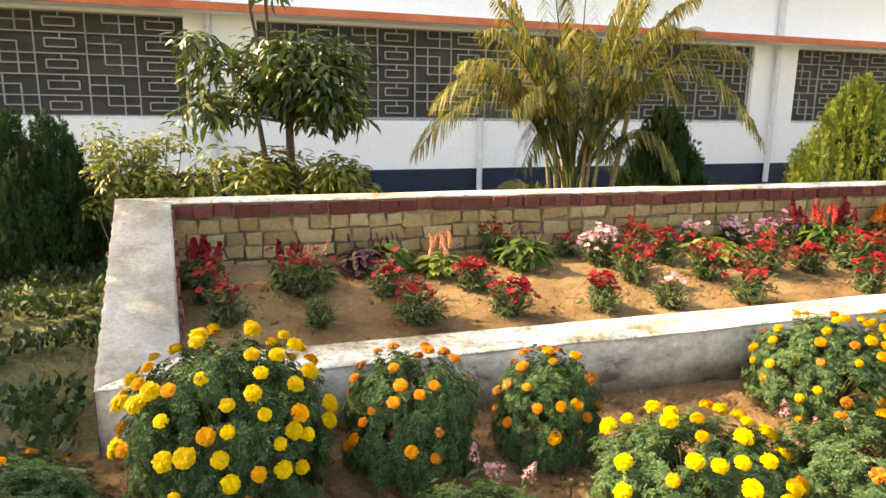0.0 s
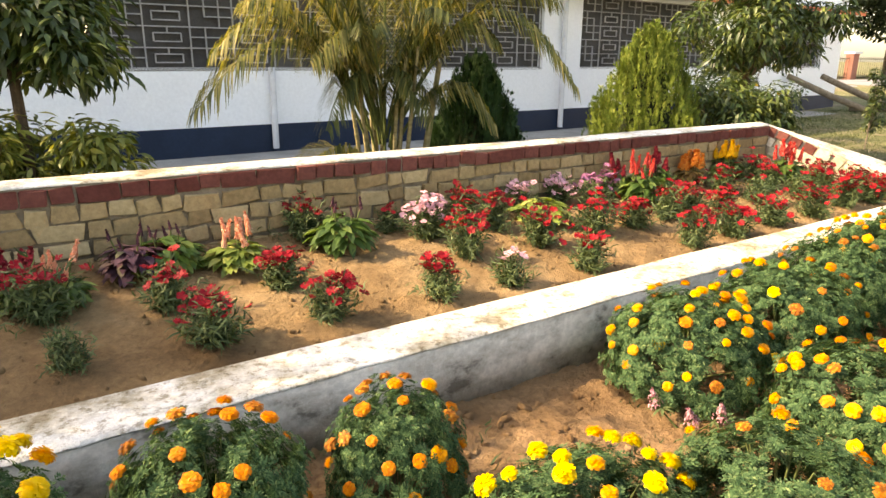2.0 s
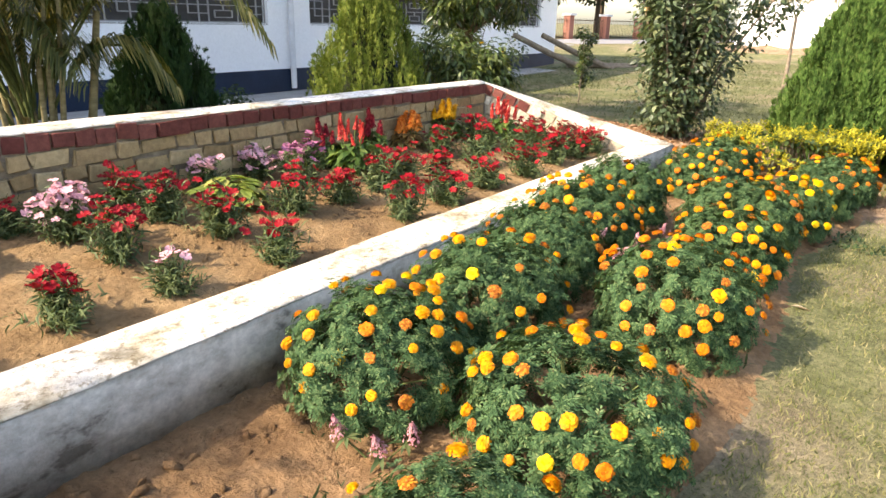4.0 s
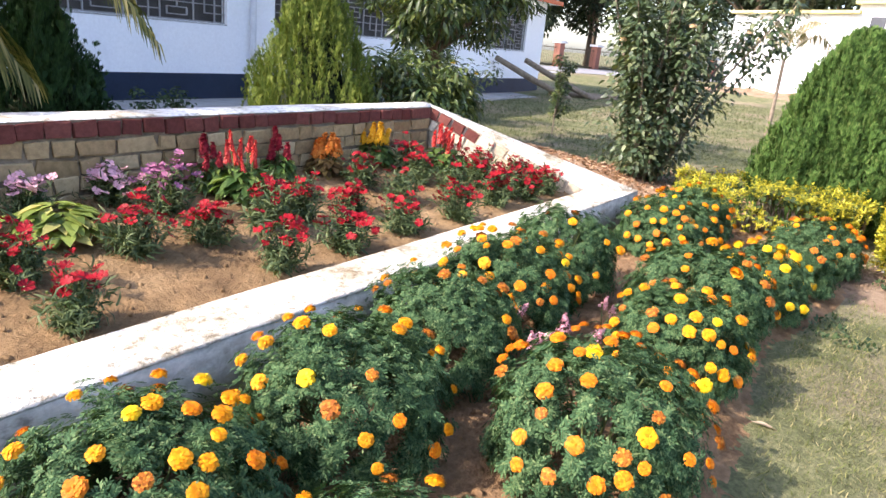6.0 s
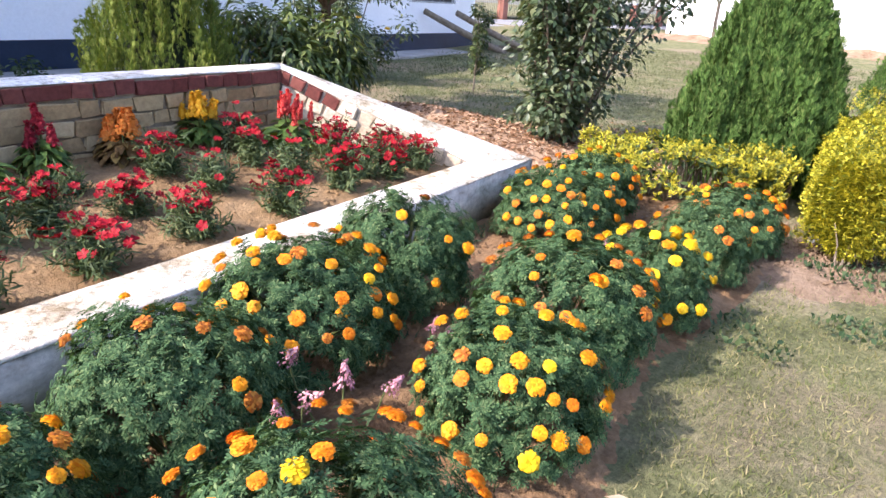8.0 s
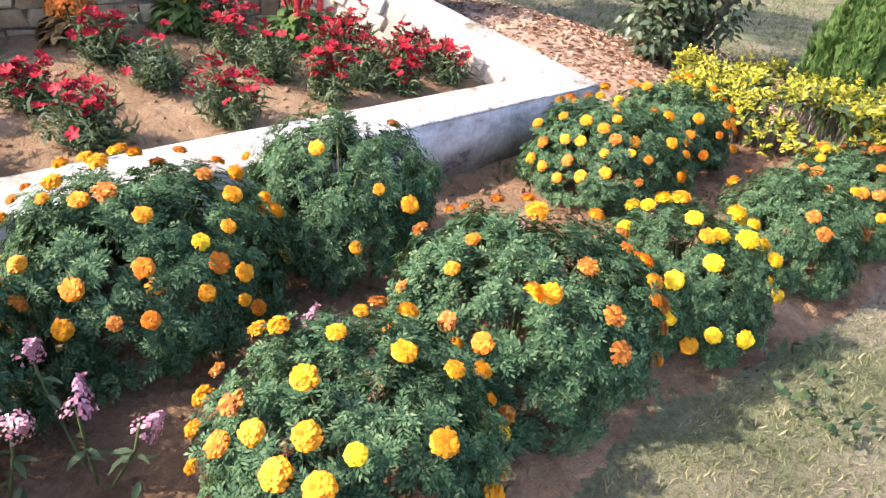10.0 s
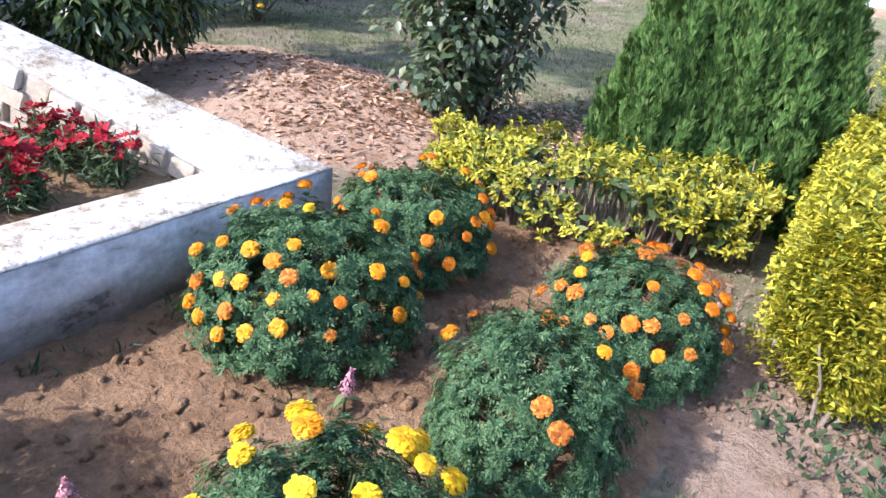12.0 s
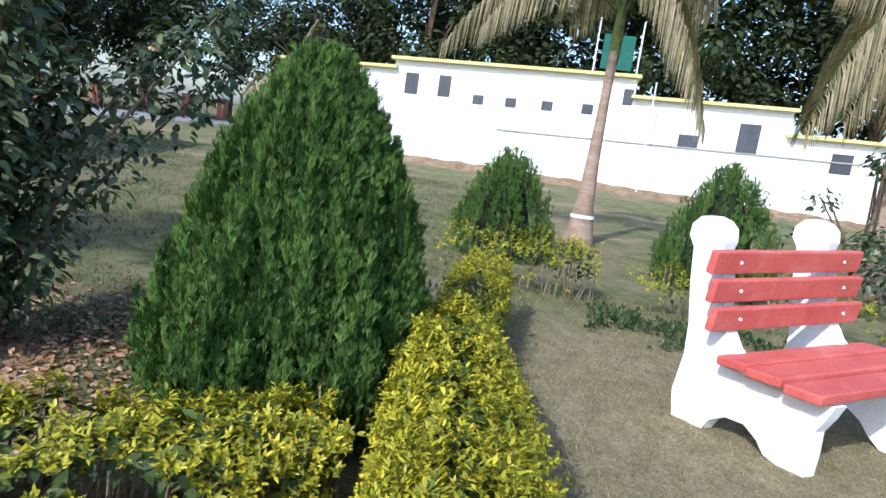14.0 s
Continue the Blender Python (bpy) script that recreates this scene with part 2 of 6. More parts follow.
DRYFROND = leafy("dry_palm_leaflet", [(0.0, (0.10, 0.11, 0.05)), (0.4, (0.25, 0.215, 0.125)), (1.0, (0.42, 0.35, 0.25))], 0.6, 0.25, 0.3)
GRASS = leafy("dry_lawn_grass", [(0.0, (0.07, 0.09, 0.03)), (0.45, (0.145, 0.165, 0.06)), (0.8, (0.24, 0.225, 0.105)), (1.0, (0.34, 0.30, 0.17))], 0.8, 0.15, 0.25)
BACKGRASS = leafy("dull_back_lawn_grass", [(0.0, (0.04, 0.058, 0.022)), (0.5, (0.085, 0.105, 0.042)), (1.0, (0.17, 0.165, 0.085))], 0.85, 0.1, 0.2)
STRAW = leafy("straw_dry_grass", [(0.0, (0.10, 0.10, 0.042)), (0.45, (0.235, 0.205, 0.11)), (1.0, (0.42, 0.355, 0.22))], 0.85, 0.1, 0.25)
WEED = leafy("weed_leaf", [(0.0, (0.02, 0.045, 0.018)), (0.6, (0.045, 0.08, 0.03)), (1.0, (0.09, 0.12, 0.05))], 0.6, 0.25, 0.2)
LITTER = leafy("dry_fallen_leaf", [(0.0, (0.16, 0.085, 0.045)), (0.5, (0.33, 0.19, 0.11)), (1.0, (0.52, 0.36, 0.24))], 0.8, 0.2, 0.1)
FARTREE = leafy("far_tree_leaf", [(0.0, (0.015, 0.025, 0.012)), (0.6, (0.03, 0.045, 0.02)), (1.0, (0.06, 0.08, 0.035))], 0.7, 0.2, 0.1)

YELLOW = petals("lemon_petal", (0.64, 0.40, 0.003), (0.78, 0.52, 0.005), (0.83, 0.61, 0.015), 0.12)
AMBER = petals("amber_petal", (0.60, 0.215, 0.002), (0.74, 0.31, 0.003), (0.80, 0.40, 0.008), 0.12)
ORANGEP = petals("orange_petal", (0.52, 0.135, 0.002), (0.67, 0.21, 0.003), (0.74, 0.30, 0.01), 0.12)
FADED = petals("withered_orange_petal", (0.26, 0.075, 0.008), (0.43, 0.15, 0.012), (0.60, 0.26, 0.03), 0.08)
REDP = petals("crimson_petal", (0.15, 0.002, 0.006), (0.26, 0.004, 0.010), (0.35, 0.012, 0.024), 0.08)
SCARLET = petals("scarlet_petal", (0.46, 0.02, 0.02), (0.62, 0.06, 0.045), (0.70, 0.16, 0.12), 0.12)
WINE = petals("wine_plume", (0.17, 0.006, 0.014), (0.28, 0.012, 0.022), (0.38, 0.04, 0.05), 0.1)
ORPLUME = petals("orange_plume", (0.60, 0.15, 0.02), (0.70, 0.24, 0.03), (0.76, 0.34, 0.08))
YEPLUME = petals("golden_plume", (0.72, 0.34, 0.01), (0.80, 0.46, 0.015), (0.84, 0.55, 0.05))
PINKW = petals("pale_pink_petal", (0.50, 0.14, 0.22), (0.68, 0.40, 0.46), (0.78, 0.64, 0.66))
MAUVE = petals("mauve_petal", (0.20, 0.055, 0.13), (0.32, 0.12, 0.22), (0.45, 0.26, 0.34), 0.08)
DUSKY = petals("dusky_purple_spike", (0.05, 0.015, 0.025), (0.10, 0.03, 0.045), (0.17, 0.06, 0.08), 0.05)
ROSEPINK = petals("ragged_pink_petal", (0.42, 0.17, 0.20), (0.56, 0.30, 0.33), (0.66, 0.47, 0.48), 0.1)
PEACH = petals("peach_petal", (0.70, 0.22, 0.12), (0.76, 0.40, 0.26), (0.80, 0.52, 0.36))
CREAM = petals("cream_petal", (0.66, 0.5, 0.24), (0.74, 0.6, 0.38), (0.8, 0.7, 0.5))


# ---- mesh helpers ----
def quick(name, verts, faces):
    """A mesh from arrays: faces all of one size."""
    v, f = np.asarray(verts, np.float32).reshape(-1, 3), np.asarray(faces, np.int32)
    me = bpy.data.meshes.new(name)
    me.vertices.add(len(v))
    me.vertices.foreach_set("co", v.ravel())
    me.loops.add(f.size)
    me.loops.foreach_set("vertex_index", f.ravel())
    me.polygons.add(len(f))
    me.polygons.foreach_set("loop_start", np.arange(0, f.size, f.shape[1], dtype=np.int32))
    me.update(calc_edges=True)
    return me


def mesh_of(bm, name):
    me = bpy.data.meshes.new(name)
    bm.to_mesh(me)
    bm.free()
    return me


FINE = {"branching_stem", "twig_tangle", "foliage", "inner_foliage"}


def part(name, data, material, parent=None, label="", smooth=False):
    if isinstance(data, bmesh.types.BMesh):
        data = mesh_of(data, name)
    if material and not data.materials:
        data.materials.append(material)
    if smooth:
        data.polygons.foreach_set("use_smooth", np.ones(len(data.polygons), bool))
    ob = new(name, data)
    ob.parent = parent
    if label:
        ob["label"] = label
    if name in FINE:
        ob["kind"] = "stuff"
    return ob


def thing(name, x, y, z, label, category, group="", turn=0.0, kind=""):
    ob = new(name)
    ob.empty_display_size = 0.05
    ob.matrix_world = pose(x, y, z, 0, 0, turn)
    return tagged(ob, label, category, group, kind)


def box(bm, x0, y0, z0, x1, y1, z1, m=None):
    r = bmesh.ops.create_cube(bm, size=1)
    t = Matrix.Translation(((x0 + x1) / 2, (y0 + y1) / 2, (z0 + z1) / 2)) @ Matrix.Diagonal((x1 - x0, y1 - y0, z1 - z0, 1))
    bmesh.ops.transform(bm, matrix=(m @ t) if m else t, verts=r["verts"])
    return r["verts"]


def bevelled(bm, width=0.008, seg=2):
    bmesh.ops.bevel(bm, geom=list(bm.edges), offset=width, segments=seg, affect="EDGES", profile=0.6)
    return bm


def tubes(name, paths, sides=5):
    """One mesh of many tapered tubes: each path is a list of (x, y, z, radius)."""
    V, F, base = [], [], 0
    for p in paths:
        p = np.asarray(p, float)
        for i in range(len(p)):
            d = p[min(i + 1, len(p) - 1), :3] - p[max(i - 1, 0), :3]
            d = d / (np.linalg.norm(d) + 1e-9)
            a = np.cross(d, (0.3, 0.9, 0.2)); a /= np.linalg.norm(a) + 1e-9
            b = np.cross(d, a)
            for k in range(sides):
                g = 2 * math.pi * k / sides
                V.append(p[i, :3] + p[i, 3] * (math.cos(g) * a + math.sin(g) * b))
        for i in range(len(p) - 1):
            for k in range(sides):
                q = base + i * sides
                F.append((q + k, q + (k + 1) % sides, q + sides + (k + 1) % sides, q + sides + k))
        base += len(p) * sides
    return quick(name, V, F)


def frames_from(normals, ups, rng, spin=0.0):
    """Rotation matrices whose y axis follows ups (made square to normals) and z axis the normals."""
    z = normals / (np.linalg.norm(normals, axis=1, keepdims=True) + 1e-9)
    y = ups - (ups * z).sum(1, keepdims=True) * z
    y /= np.linalg.norm(y, axis=1, keepdims=True) + 1e-9
    x = np.cross(y, z)
    return np.stack([x, y, z], axis=2)


def scatter(name, template, pos, rot, size):
    """Many copies of a small template (verts, faces) in one mesh."""
    tv, tf = np.asarray(template[0], float), np.asarray(template[1], int)
    v = np.einsum("nij,kj->nki", rot, tv) * np.asarray(size)[:, None, None] + np.asarray(pos)[:, None, :]
    f = tf[None] + (np.arange(len(v)) * len(tv))[:, None, None]
    return quick(name, v.reshape(-1, 3), f.reshape(-1, tf.shape[1]))


def unit(rng, n):
    v = rng.normal(size=(n, 3))
    return v / np.linalg.norm(v, axis=1, keepdims=True)


# ---- leaf and petal templates (unit length along y, z is the upper side) ----
def pinnate(pairs=3, width=0.6, droop=0.25):
    V, F = [], []
    for i in range(pairs + 1):
        t = 0.2 + 0.75 * i / pairs
        z = -droop * t * t
        for s in ((-1, 1) if i < pairs else (0,)):
            ln = width * (1 - 0.45 * abs(t - 0.5) * 2) if s else 0.42
            dx, dy = (s * 0.7 * ln, 0.72 * ln) if s else (0, ln)
            nx, ny = (-dy, dx) if s else (1, 0)
            l = math.hypot(nx, ny)
            nx, ny = nx / l * 0.088, ny / l * 0.088
            k = len(V)
            V += [(0, t, z), (dx * 0.5 + nx, t + dy * 0.5 + ny, z + 0.03), (dx, t + dy, z - 0.05), (dx * 0.5 - nx, t + dy * 0.5 - ny, z + 0.03)]
            F.append((k, k + 1, k + 2, k + 3))
    k = len(V)
    V += [(-0.02, 0, 0), (0.02, 0, 0), (0.012, 0.95, -droop * 0.9), (-0.012, 0.95, -droop * 0.9)]
    F.append((k, k + 1, k + 2, k + 3))
    return V, F


def simple_leaf(w=0.22, fold=0.06, droop=0.2):
    V = [(0, 0, 0), (w, 0.35, fold - droop * 0.1), (w * 0.7, 0.7, fold - droop * 0.45), (0, 1, -droop), (-w * 0.7, 0.7, fold - droop * 0.45), (-w, 0.35, fold - droop * 0.1), (0, 0.5, -droop * 0.25)]
    return V, [(0, 1, 2, 6), (6, 2, 3, 4), (0, 6, 4, 5)]


def narrow_leaf(w=0.05, droop=0.35):
    return [(-w, 0, 0), (w, 0, 0), (w * 1.1, 0.55, 0.05), (-w * 1.1, 0.55, 0.05), (w * 0.2, 1, -droop), (-w * 0.2, 1, -droop)], [(0, 1, 2, 3), (3, 2, 4, 5)]


def thuja_spray():
    V, F = [], []
    for a, l, y0, w in ((0, 1.0, 0, 0.05), (20, 0.66, 0.2, 0.045), (-20, 0.66, 0.25, 0.045), (24, 0.45, 0.5, 0.04), (-22, 0.45, 0.45, 0.04)):
        s, c = math.sin(radians(a)), math.cos(radians(a))
        k = len(V)
        for u, v in ((0, -w * 0.5), (0.55, -w), (1, 0), (0.55, w)):
            V.append((u * l * s + v * c, y0 + u * l * c - v * s, 0.06 * math.sin(3 * u + a)))
        F.append((k, k + 1, k + 2, k + 3))
    return V, F


def pompom(rng, count=84, flat=0.72, ruffle=0.12, size=0.2):
    """A full double flower: overlapping ruffled petals over a rounded core."""
    V, F = [], []
    for r in range(5):
        for k in range(10):
            e, g = radians(-30 + 30 * r), 2 * math.pi * k / 10
            V.append((0.38 * math.cos(e) * math.cos(g), 0.38 * math.cos(e) * math.sin(g), 0.38 * math.sin(e) * flat + 0.02))
    for r in range(4):
        for k in range(10):
            q, w = r * 10 + k, r * 10 + (k + 1) % 10
            F += [(q, w, w + 10), (q, w + 10, q + 10)]
    for k in range(count):
        s = (k + 0.5) / count
        z = -0.35 + 1.33 * s
        e, g = math.asin(min(0.99, z)), k * 2.39996 + rng.normal() * 0.12
        d = np.array((math.cos(g) * math.cos(e), math.sin(g) * math.cos(e), math.sin(e)))
        side = np.array((-math.sin(g), math.cos(g), 0))
        down = np.array((-math.cos(g) * math.sin(e), -math.sin(g) * math.sin(e), math.cos(e)))
        c = d * (0.44 + rng.normal() * ruffle * 0.3)
        out = c + d * (0.07 + rng.normal() * ruffle * 0.4) - down * size * 0.75
        w = size * (0.5 + 0.15 * rng.random())
        k0 = len(V)
        for p in (c + down * size * 0.4 - side * w * 0.6 - d * 0.06, c + down * size * 0.4 + side * w * 0.6 - d * 0.06, out + side * w, out + d * 0.03 - down * size * 0.12, out - side * w):
            V.append((p[0], p[1], p[2] * flat))
        F += [(k0, k0 + 1, k0 + 2), (k0, k0 + 2, k0 + 3), (k0, k0 + 3, k0 + 4)]
    return np.array(V), np.array(F)


def pink_flower(rng, petals_n=5):
    """A flat five-petalled flower with fringed edges."""
    V, F = [(0, 0, 0.02)], []
    for k in range(petals_n):
        g0 = 2 * math.pi * k / petals_n
        base = len(V)
        for j, (a, r) in enumerate(((-0.5, 0.42), (-0.28, 0.52), (-0.08, 0.47), (0.14, 0.53), (0.34, 0.46), (0.52, 0.43))):
            g = g0 + a * 1.1
            V.append((r * math.cos(g), r * math.sin(g), 0.10 + rng.normal() * 0.035 + 0.03 * (k % 2)))
        F += [(0, base + j, base + j + 1) for j in range(5)]
    return np.array(V), np.array(F)


def plume_mesh(name, rng, h, r, n=420):
    """A feathery plume: small upright scales round a tapering core."""
    t = rng.random(n) ** 0.8
    g = rng.random(n) * 2 * math.pi
    rad = r * (1 - t) ** 0.7 * (0.5 + 0.6 * rng.random(n))
    pos = np.stack([rad * np.cos(g), rad * np.sin(g), t * h], 1)
    out = np.stack([np.cos(g), np.sin(g), np.full(n, 0.5)], 1)
    up = np.stack([0.5 * np.cos(g), 0.5 * np.sin(g), np.ones(n)], 1) + rng.normal(size=(n, 3)) * 0.3
    return scatter(name, simple_leaf(0.3, 0.1, 0.1), pos, frames_from(out, up, rng), h * 0.16 * (0.6 + 0.6 * rng.random(n)))


# ---- the raised bed's plan ----
FL, FR, BL, BR = (Vector(p) for p in ((0.42, 3.25), (7.72, 4.66), (-0.05, 4.92), (6.79, 6.19)))
Z_FRONT, Z_BACK = 0.30, 0.78


def inset(a, b, c, w1, w2):
    """The corner b of a path a-b-c, moved in by w1 from a-b and w2 from b-c (inside on the left)."""
    d1, d2 = (b - a).normalized(), (c - b).normalized()
    n1, n2 = Vector((-d1.y, d1.x)) * w1, Vector((-d2.y, d2.x)) * w2
    p, q = b + n1, b + n2
    t = ((q - p).x * d2.y - (q - p).y * d2.x) / (d1.x * d2.y - d1.y * d2.x)
    return p + d1 * t


W_F, W_R, W_B, W_L = 0.27, 0.27, 0.22, 0.30
FLi, FRi = inset(BL, FL, FR, W_L, W_F), inset(FL, FR, BR, W_F, W_R)
BRi, BLi = inset(FR, BR, BL, W_R, W_B), inset(BR, BL, FL, W_B, W_L)


def soil_z(x, y):
    """Height of the soil inside the bed: it rises to the back."""
    front = FLi.y + (x - FLi.x) * (FRi.y - FLi.y) / (FRi.x - FLi.x)
    back = BLi.y + (x - BLi.x) * (BRi.y - BLi.y) / (BRi.x - BLi.x)
    t = min(1.0, max(0.0, (y - front) / (back - front)))
    return 0.235 + 0.17 * t + 0.018 * noise.noise((x * 2.1, y * 2.1, 0)) + 0.012 * noise.noise((x * 7, y * 7, 3))


def lawn_edge(x):
    return 2.12 + 0.129 * x + 0.05 * math.sin(x * 2.3) - 0.17 * min(1.0, max(0.0, (6.0 - x) / 2))


def ground_z(x, y):
    rise = 0.4 * min(1, max(0, (x - 15) / 13)) ** 1.3 if x > 15 else 0.0
    return rise + 0.012 * noise.noise((x * 0.9, y * 0.9, 5))


# ---- ground ----
def grid_mesh(name, xs, ys, height):
    nx, ny = len(xs), len(ys)
    V = [(x, y, height(x, y)) for y in ys for x in xs]
    F = [(j * nx + i, j * nx + i + 1, (j + 1) * nx + i + 1, (j + 1) * nx + i) for j in range(ny - 1) for i in range(nx - 1)]
    return quick(name, V, F)


gm, gn, gb = nodes_of("lawn_and_bare_earth", 0.97, 0.1)
earth = ramp(gn, noise_fac(gn, 1.2, 6, 0.7), [(0.3, (0.16, 0.125, 0.085)), (0.5, (0.26, 0.21, 0.145)), (0.7, (0.36, 0.295, 0.21))])
turf = ramp(gn, noise_fac(gn, 3.5, 6, 0.75), [(0.3, (0.08, 0.092, 0.042)), (0.5, (0.152, 0.158, 0.076)), (0.72, (0.25, 0.238, 0.128))])
gsep = gn.nodes.new("ShaderNodeSeparateXYZ")
gn.links.new(gn.nodes.new("ShaderNodeNewGeometry").outputs["Position"], gsep.inputs[0])


def ground_step(axis, a, b):
    r = gn.nodes.new("ShaderNodeMapRange")
    gn.links.new(gsep.outputs[axis], r.inputs[0])
    r.inputs[1].default_value, r.inputs[2].default_value = a, b
    return r.outputs[0]


def ground_math(op, a, b):
    m = gn.nodes.new("ShaderNodeMath")
    m.operation, m.use_clamp = op, True
    for k, v in enumerate((a, b)):
        if isinstance(v, float):
            m.inputs[k].default_value = v
        else:
            gn.links.new(v, m.inputs[k])
    return m.outputs[0]


# straw-dry, worn turf between the hedge and the bench
worn = ground_math("MULTIPLY", ground_math("MULTIPLY", ground_step("X", 8.0, 9.6), ground_step("Y", 3.6, 2.8)), ground_math("MULTIPLY", ground_step("X", 13.4, 12.0), 0.75))
bare = ramp(gn, noise_fac(gn, 0.55, 5, 0.7), [(0.47, (0, 0, 0)), (0.67, (1, 1, 1))])
straw = ramp(gn, noise_fac(gn, 6, 6, 0.75), [(0.3, (0.18, 0.148, 0.09)), (0.5, (0.30, 0.25, 0.16)), (0.72, (0.44, 0.37, 0.25))])
gcol = mix(gn, worn, mix(gn, bare, turf, earth), straw)
gfine = noise_fac(gn, 45, 6, 0.75)
gn.links.new(mix(gn, 0.6, gcol, mix(gn, 1.0, gcol, ramp(gn, gfine, [(0.34, (0.35, 0.36, 0.34)), (0.64, (1.5, 1.45, 1.35))]), "MULTIPLY")), gb.inputs["Base Color"])
bump(gn, gb, gfine, 1.0, 0.02)
xs = np.concatenate([np.linspace(-900, -10, 12), np.linspace(-9, 34, 130), np.linspace(40, 900, 14)])
ys = np.concatenate([np.linspace(-900, -10, 12), np.linspace(-9, 30, 120), np.linspace(36, 900, 14)])
ground = part("ground", grid_mesh("ground", xs, ys, ground_z), gm, None, smooth=True)
tagged(ground, "dry patchy lawn and bare earth of the garden", "ground", kind="structure")


def strip_z(x, y):
    e, f = lawn_edge(x), FL.y + (x - FL.x) * (FR.y - FL.y) / (FR.x - FL.x)
    t = min(1, max(0, (y - e) / 0.14))
    return -0.01 + 0.03 * t + 0.022 * t * noise.noise((x * 3.5, y * 3.5, 9)) + 0.016 * t * noise.noise((x * 11, y * 11, 2))


def strip_mesh():
    V, nx, ny = [], 480, 84
    for j in range(ny):
        for i in range(nx):
            x = -0.6 + 9.4 * i / (nx - 1)
            top = FL.y + (x - FL.x) * (FR.y - FL.y) / (FR.x - FL.x) + 0.05 if x < 7.75 else 4.9
            y = lawn_edge(x) + (top - lawn_edge(x)) * j / (ny - 1)
            V.append((x, y, strip_z(x, y) + 0.004 + 0.012 * abs(noise.noise((x * 17, y * 17, 3))) + 0.011 * noise.noise((x * 34, y * 34, 6))))
    F = [(j * nx + i, j * nx + i + 1, (j + 1) * nx + i + 1, (j + 1) * nx + i) for j in range(ny - 1) for i in range(nx - 1)]
    return quick("flower_bed_soil", V, F)


tagged(part("flower_bed_soil", strip_mesh(), DARKSOIL, None, smooth=True), "dug reddish-brown soil strip in front of the wall", "soil", kind="structure")


def bed_soil():
    V, nx, ny = [], 260, 70
    for j in range(ny):
        for i in range(nx):
            u, v = i / (nx - 1), j / (ny - 1)
            p = (FLi * (1 - u) + FRi * u) * (1 - v) + (BLi * (1 - u) + BRi * u) * v
            c = (FLi + FRi + BLi + BRi) / 4
            p = c + (p - c) * 1.01
            V.append((p.x, p.y, soil_z(p.x, p.y) + 0.008 * noise.noise((p.x * 15, p.y * 15, 1)) + 0.005 * noise.noise((p.x * 32, p.y * 32, 4))))
    F = [(j * nx + i, j * nx + i + 1, (j + 1) * nx + i + 1, (j + 1) * nx + i) for j in range(ny - 1) for i in range(nx - 1)]
    return quick("raised_bed_soil", V, F)


tagged(part("raised_bed_soil", bed_soil(), SOIL, None, smooth=True), "dry sandy soil filling the raised flower bed", "soil", kind="structure")


def clods(name, label, pts, smin, smax, material, seed):
    rng = np.random.default_rng(seed)
    bm = bmesh.new()
    bmesh.ops.create_icosphere(bm, subdivisions=1, radius=0.5)
    tv = np.array([v.co[:] for v in bm.verts]) * (1, 1, 0.55) * (1 + 0.22 * rng.normal(size=(len(bm.verts), 1)))
    tf = np.array([[v.index for v in f.verts] for f in bm.faces])
    bm.free()
    n = len(pts)
    rot = frames_from(unit(rng, n), unit(rng, n), rng)
    s = smin + (smax - smin) * rng.random(n) ** 4
    sc = scatter(name, (tv * (1, 0.8, 1), tf), np.array(pts), rot, s)
    return tagged(part(name, sc, material, None), label, "soil", kind="stuff")


rng = np.random.default_rng(5)
pts = []
for _ in range(3800):
    x = rng.uniform(0.0, 8.7)
    top = 3.17 + 0.193 * x if x < 7.7 else 4.8
    y = rng.uniform(lawn_edge(x) + 0.12, top - 0.02)
    pts.append((x, y, strip_z(x, y) + 0.006))
clods("soil_clods", "loose lumps of dug reddish soil", pts, 0.006, 0.062, DARKSOIL, 6)
pts = []
for _ in range(2600):
    u, v = rng.random(2)
    p = (FLi * (1 - u) + FRi * u) * (1 - v) + (BLi * (1 - u) + BRi * u) * v
    pts.append((p.x, p.y, soil_z(p.x, p.y)))
clods("bed_pebbles", "small clods and pebbles on the bed's soil", pts, 0.006, 0.042, SOIL, 7)


# ---- raised bed walls ----
def wall_strip(a, b, ai, bi, za, zb, foot, inner, top, seed, n=60, thick=None):
    """A wall along a-b (outside) and ai-bi (inside), its top running from za to zb, with uneven edges."""
    rng = np.random.default_rng(seed)
    V, F = [], []
    for k in range(n + 1):
        t = k / n
        o, i, z = a.lerp(b, t), ai.lerp(bi, t), za + (zb - za) * t
        j = rng.normal(size=6) * 0.003
        j[2:5] = [0.006 * noise.noise((t * n * 0.11, seed, q)) for q in range(3)]
        out = (o - i).normalized()
        zl = z - thick if thick else None
        V += [(o.x + out.x * (top + j[0]), o.y + out.y * (top + j[0]), zl if thick else foot), (o.x + out.x * (top + j[1]), o.y + out.y * (top + j[1]), z - 0.008 + j[2]),
              (o.x - out.x * 0.014, o.y - out.y * 0.014, z + j[3]), (i.x + out.x * 0.014, i.y + out.y * 0.014, z + j[4]),
              (i.x - out.x * (top + j[5]), i.y - out.y * (top + j[5]), z - 0.01), (i.x - out.x * top, i.y - out.y * top, zl if thick else inner)]
    for k in range(n):
        q = k * 6
        F += [(q + m, q + 6 + m, q + 6 + m + 1, q + m + 1) for m in range(5)]
        F.append((q + 5, q + 11, q + 6, q))
    e = n * 6
    F += [(0, 1, 2, 3), (0, 3, 4, 5), (e + 3, e + 2, e + 1, e), (e + 5, e + 4, e + 3, e)]
    return quick("wall", V, F)


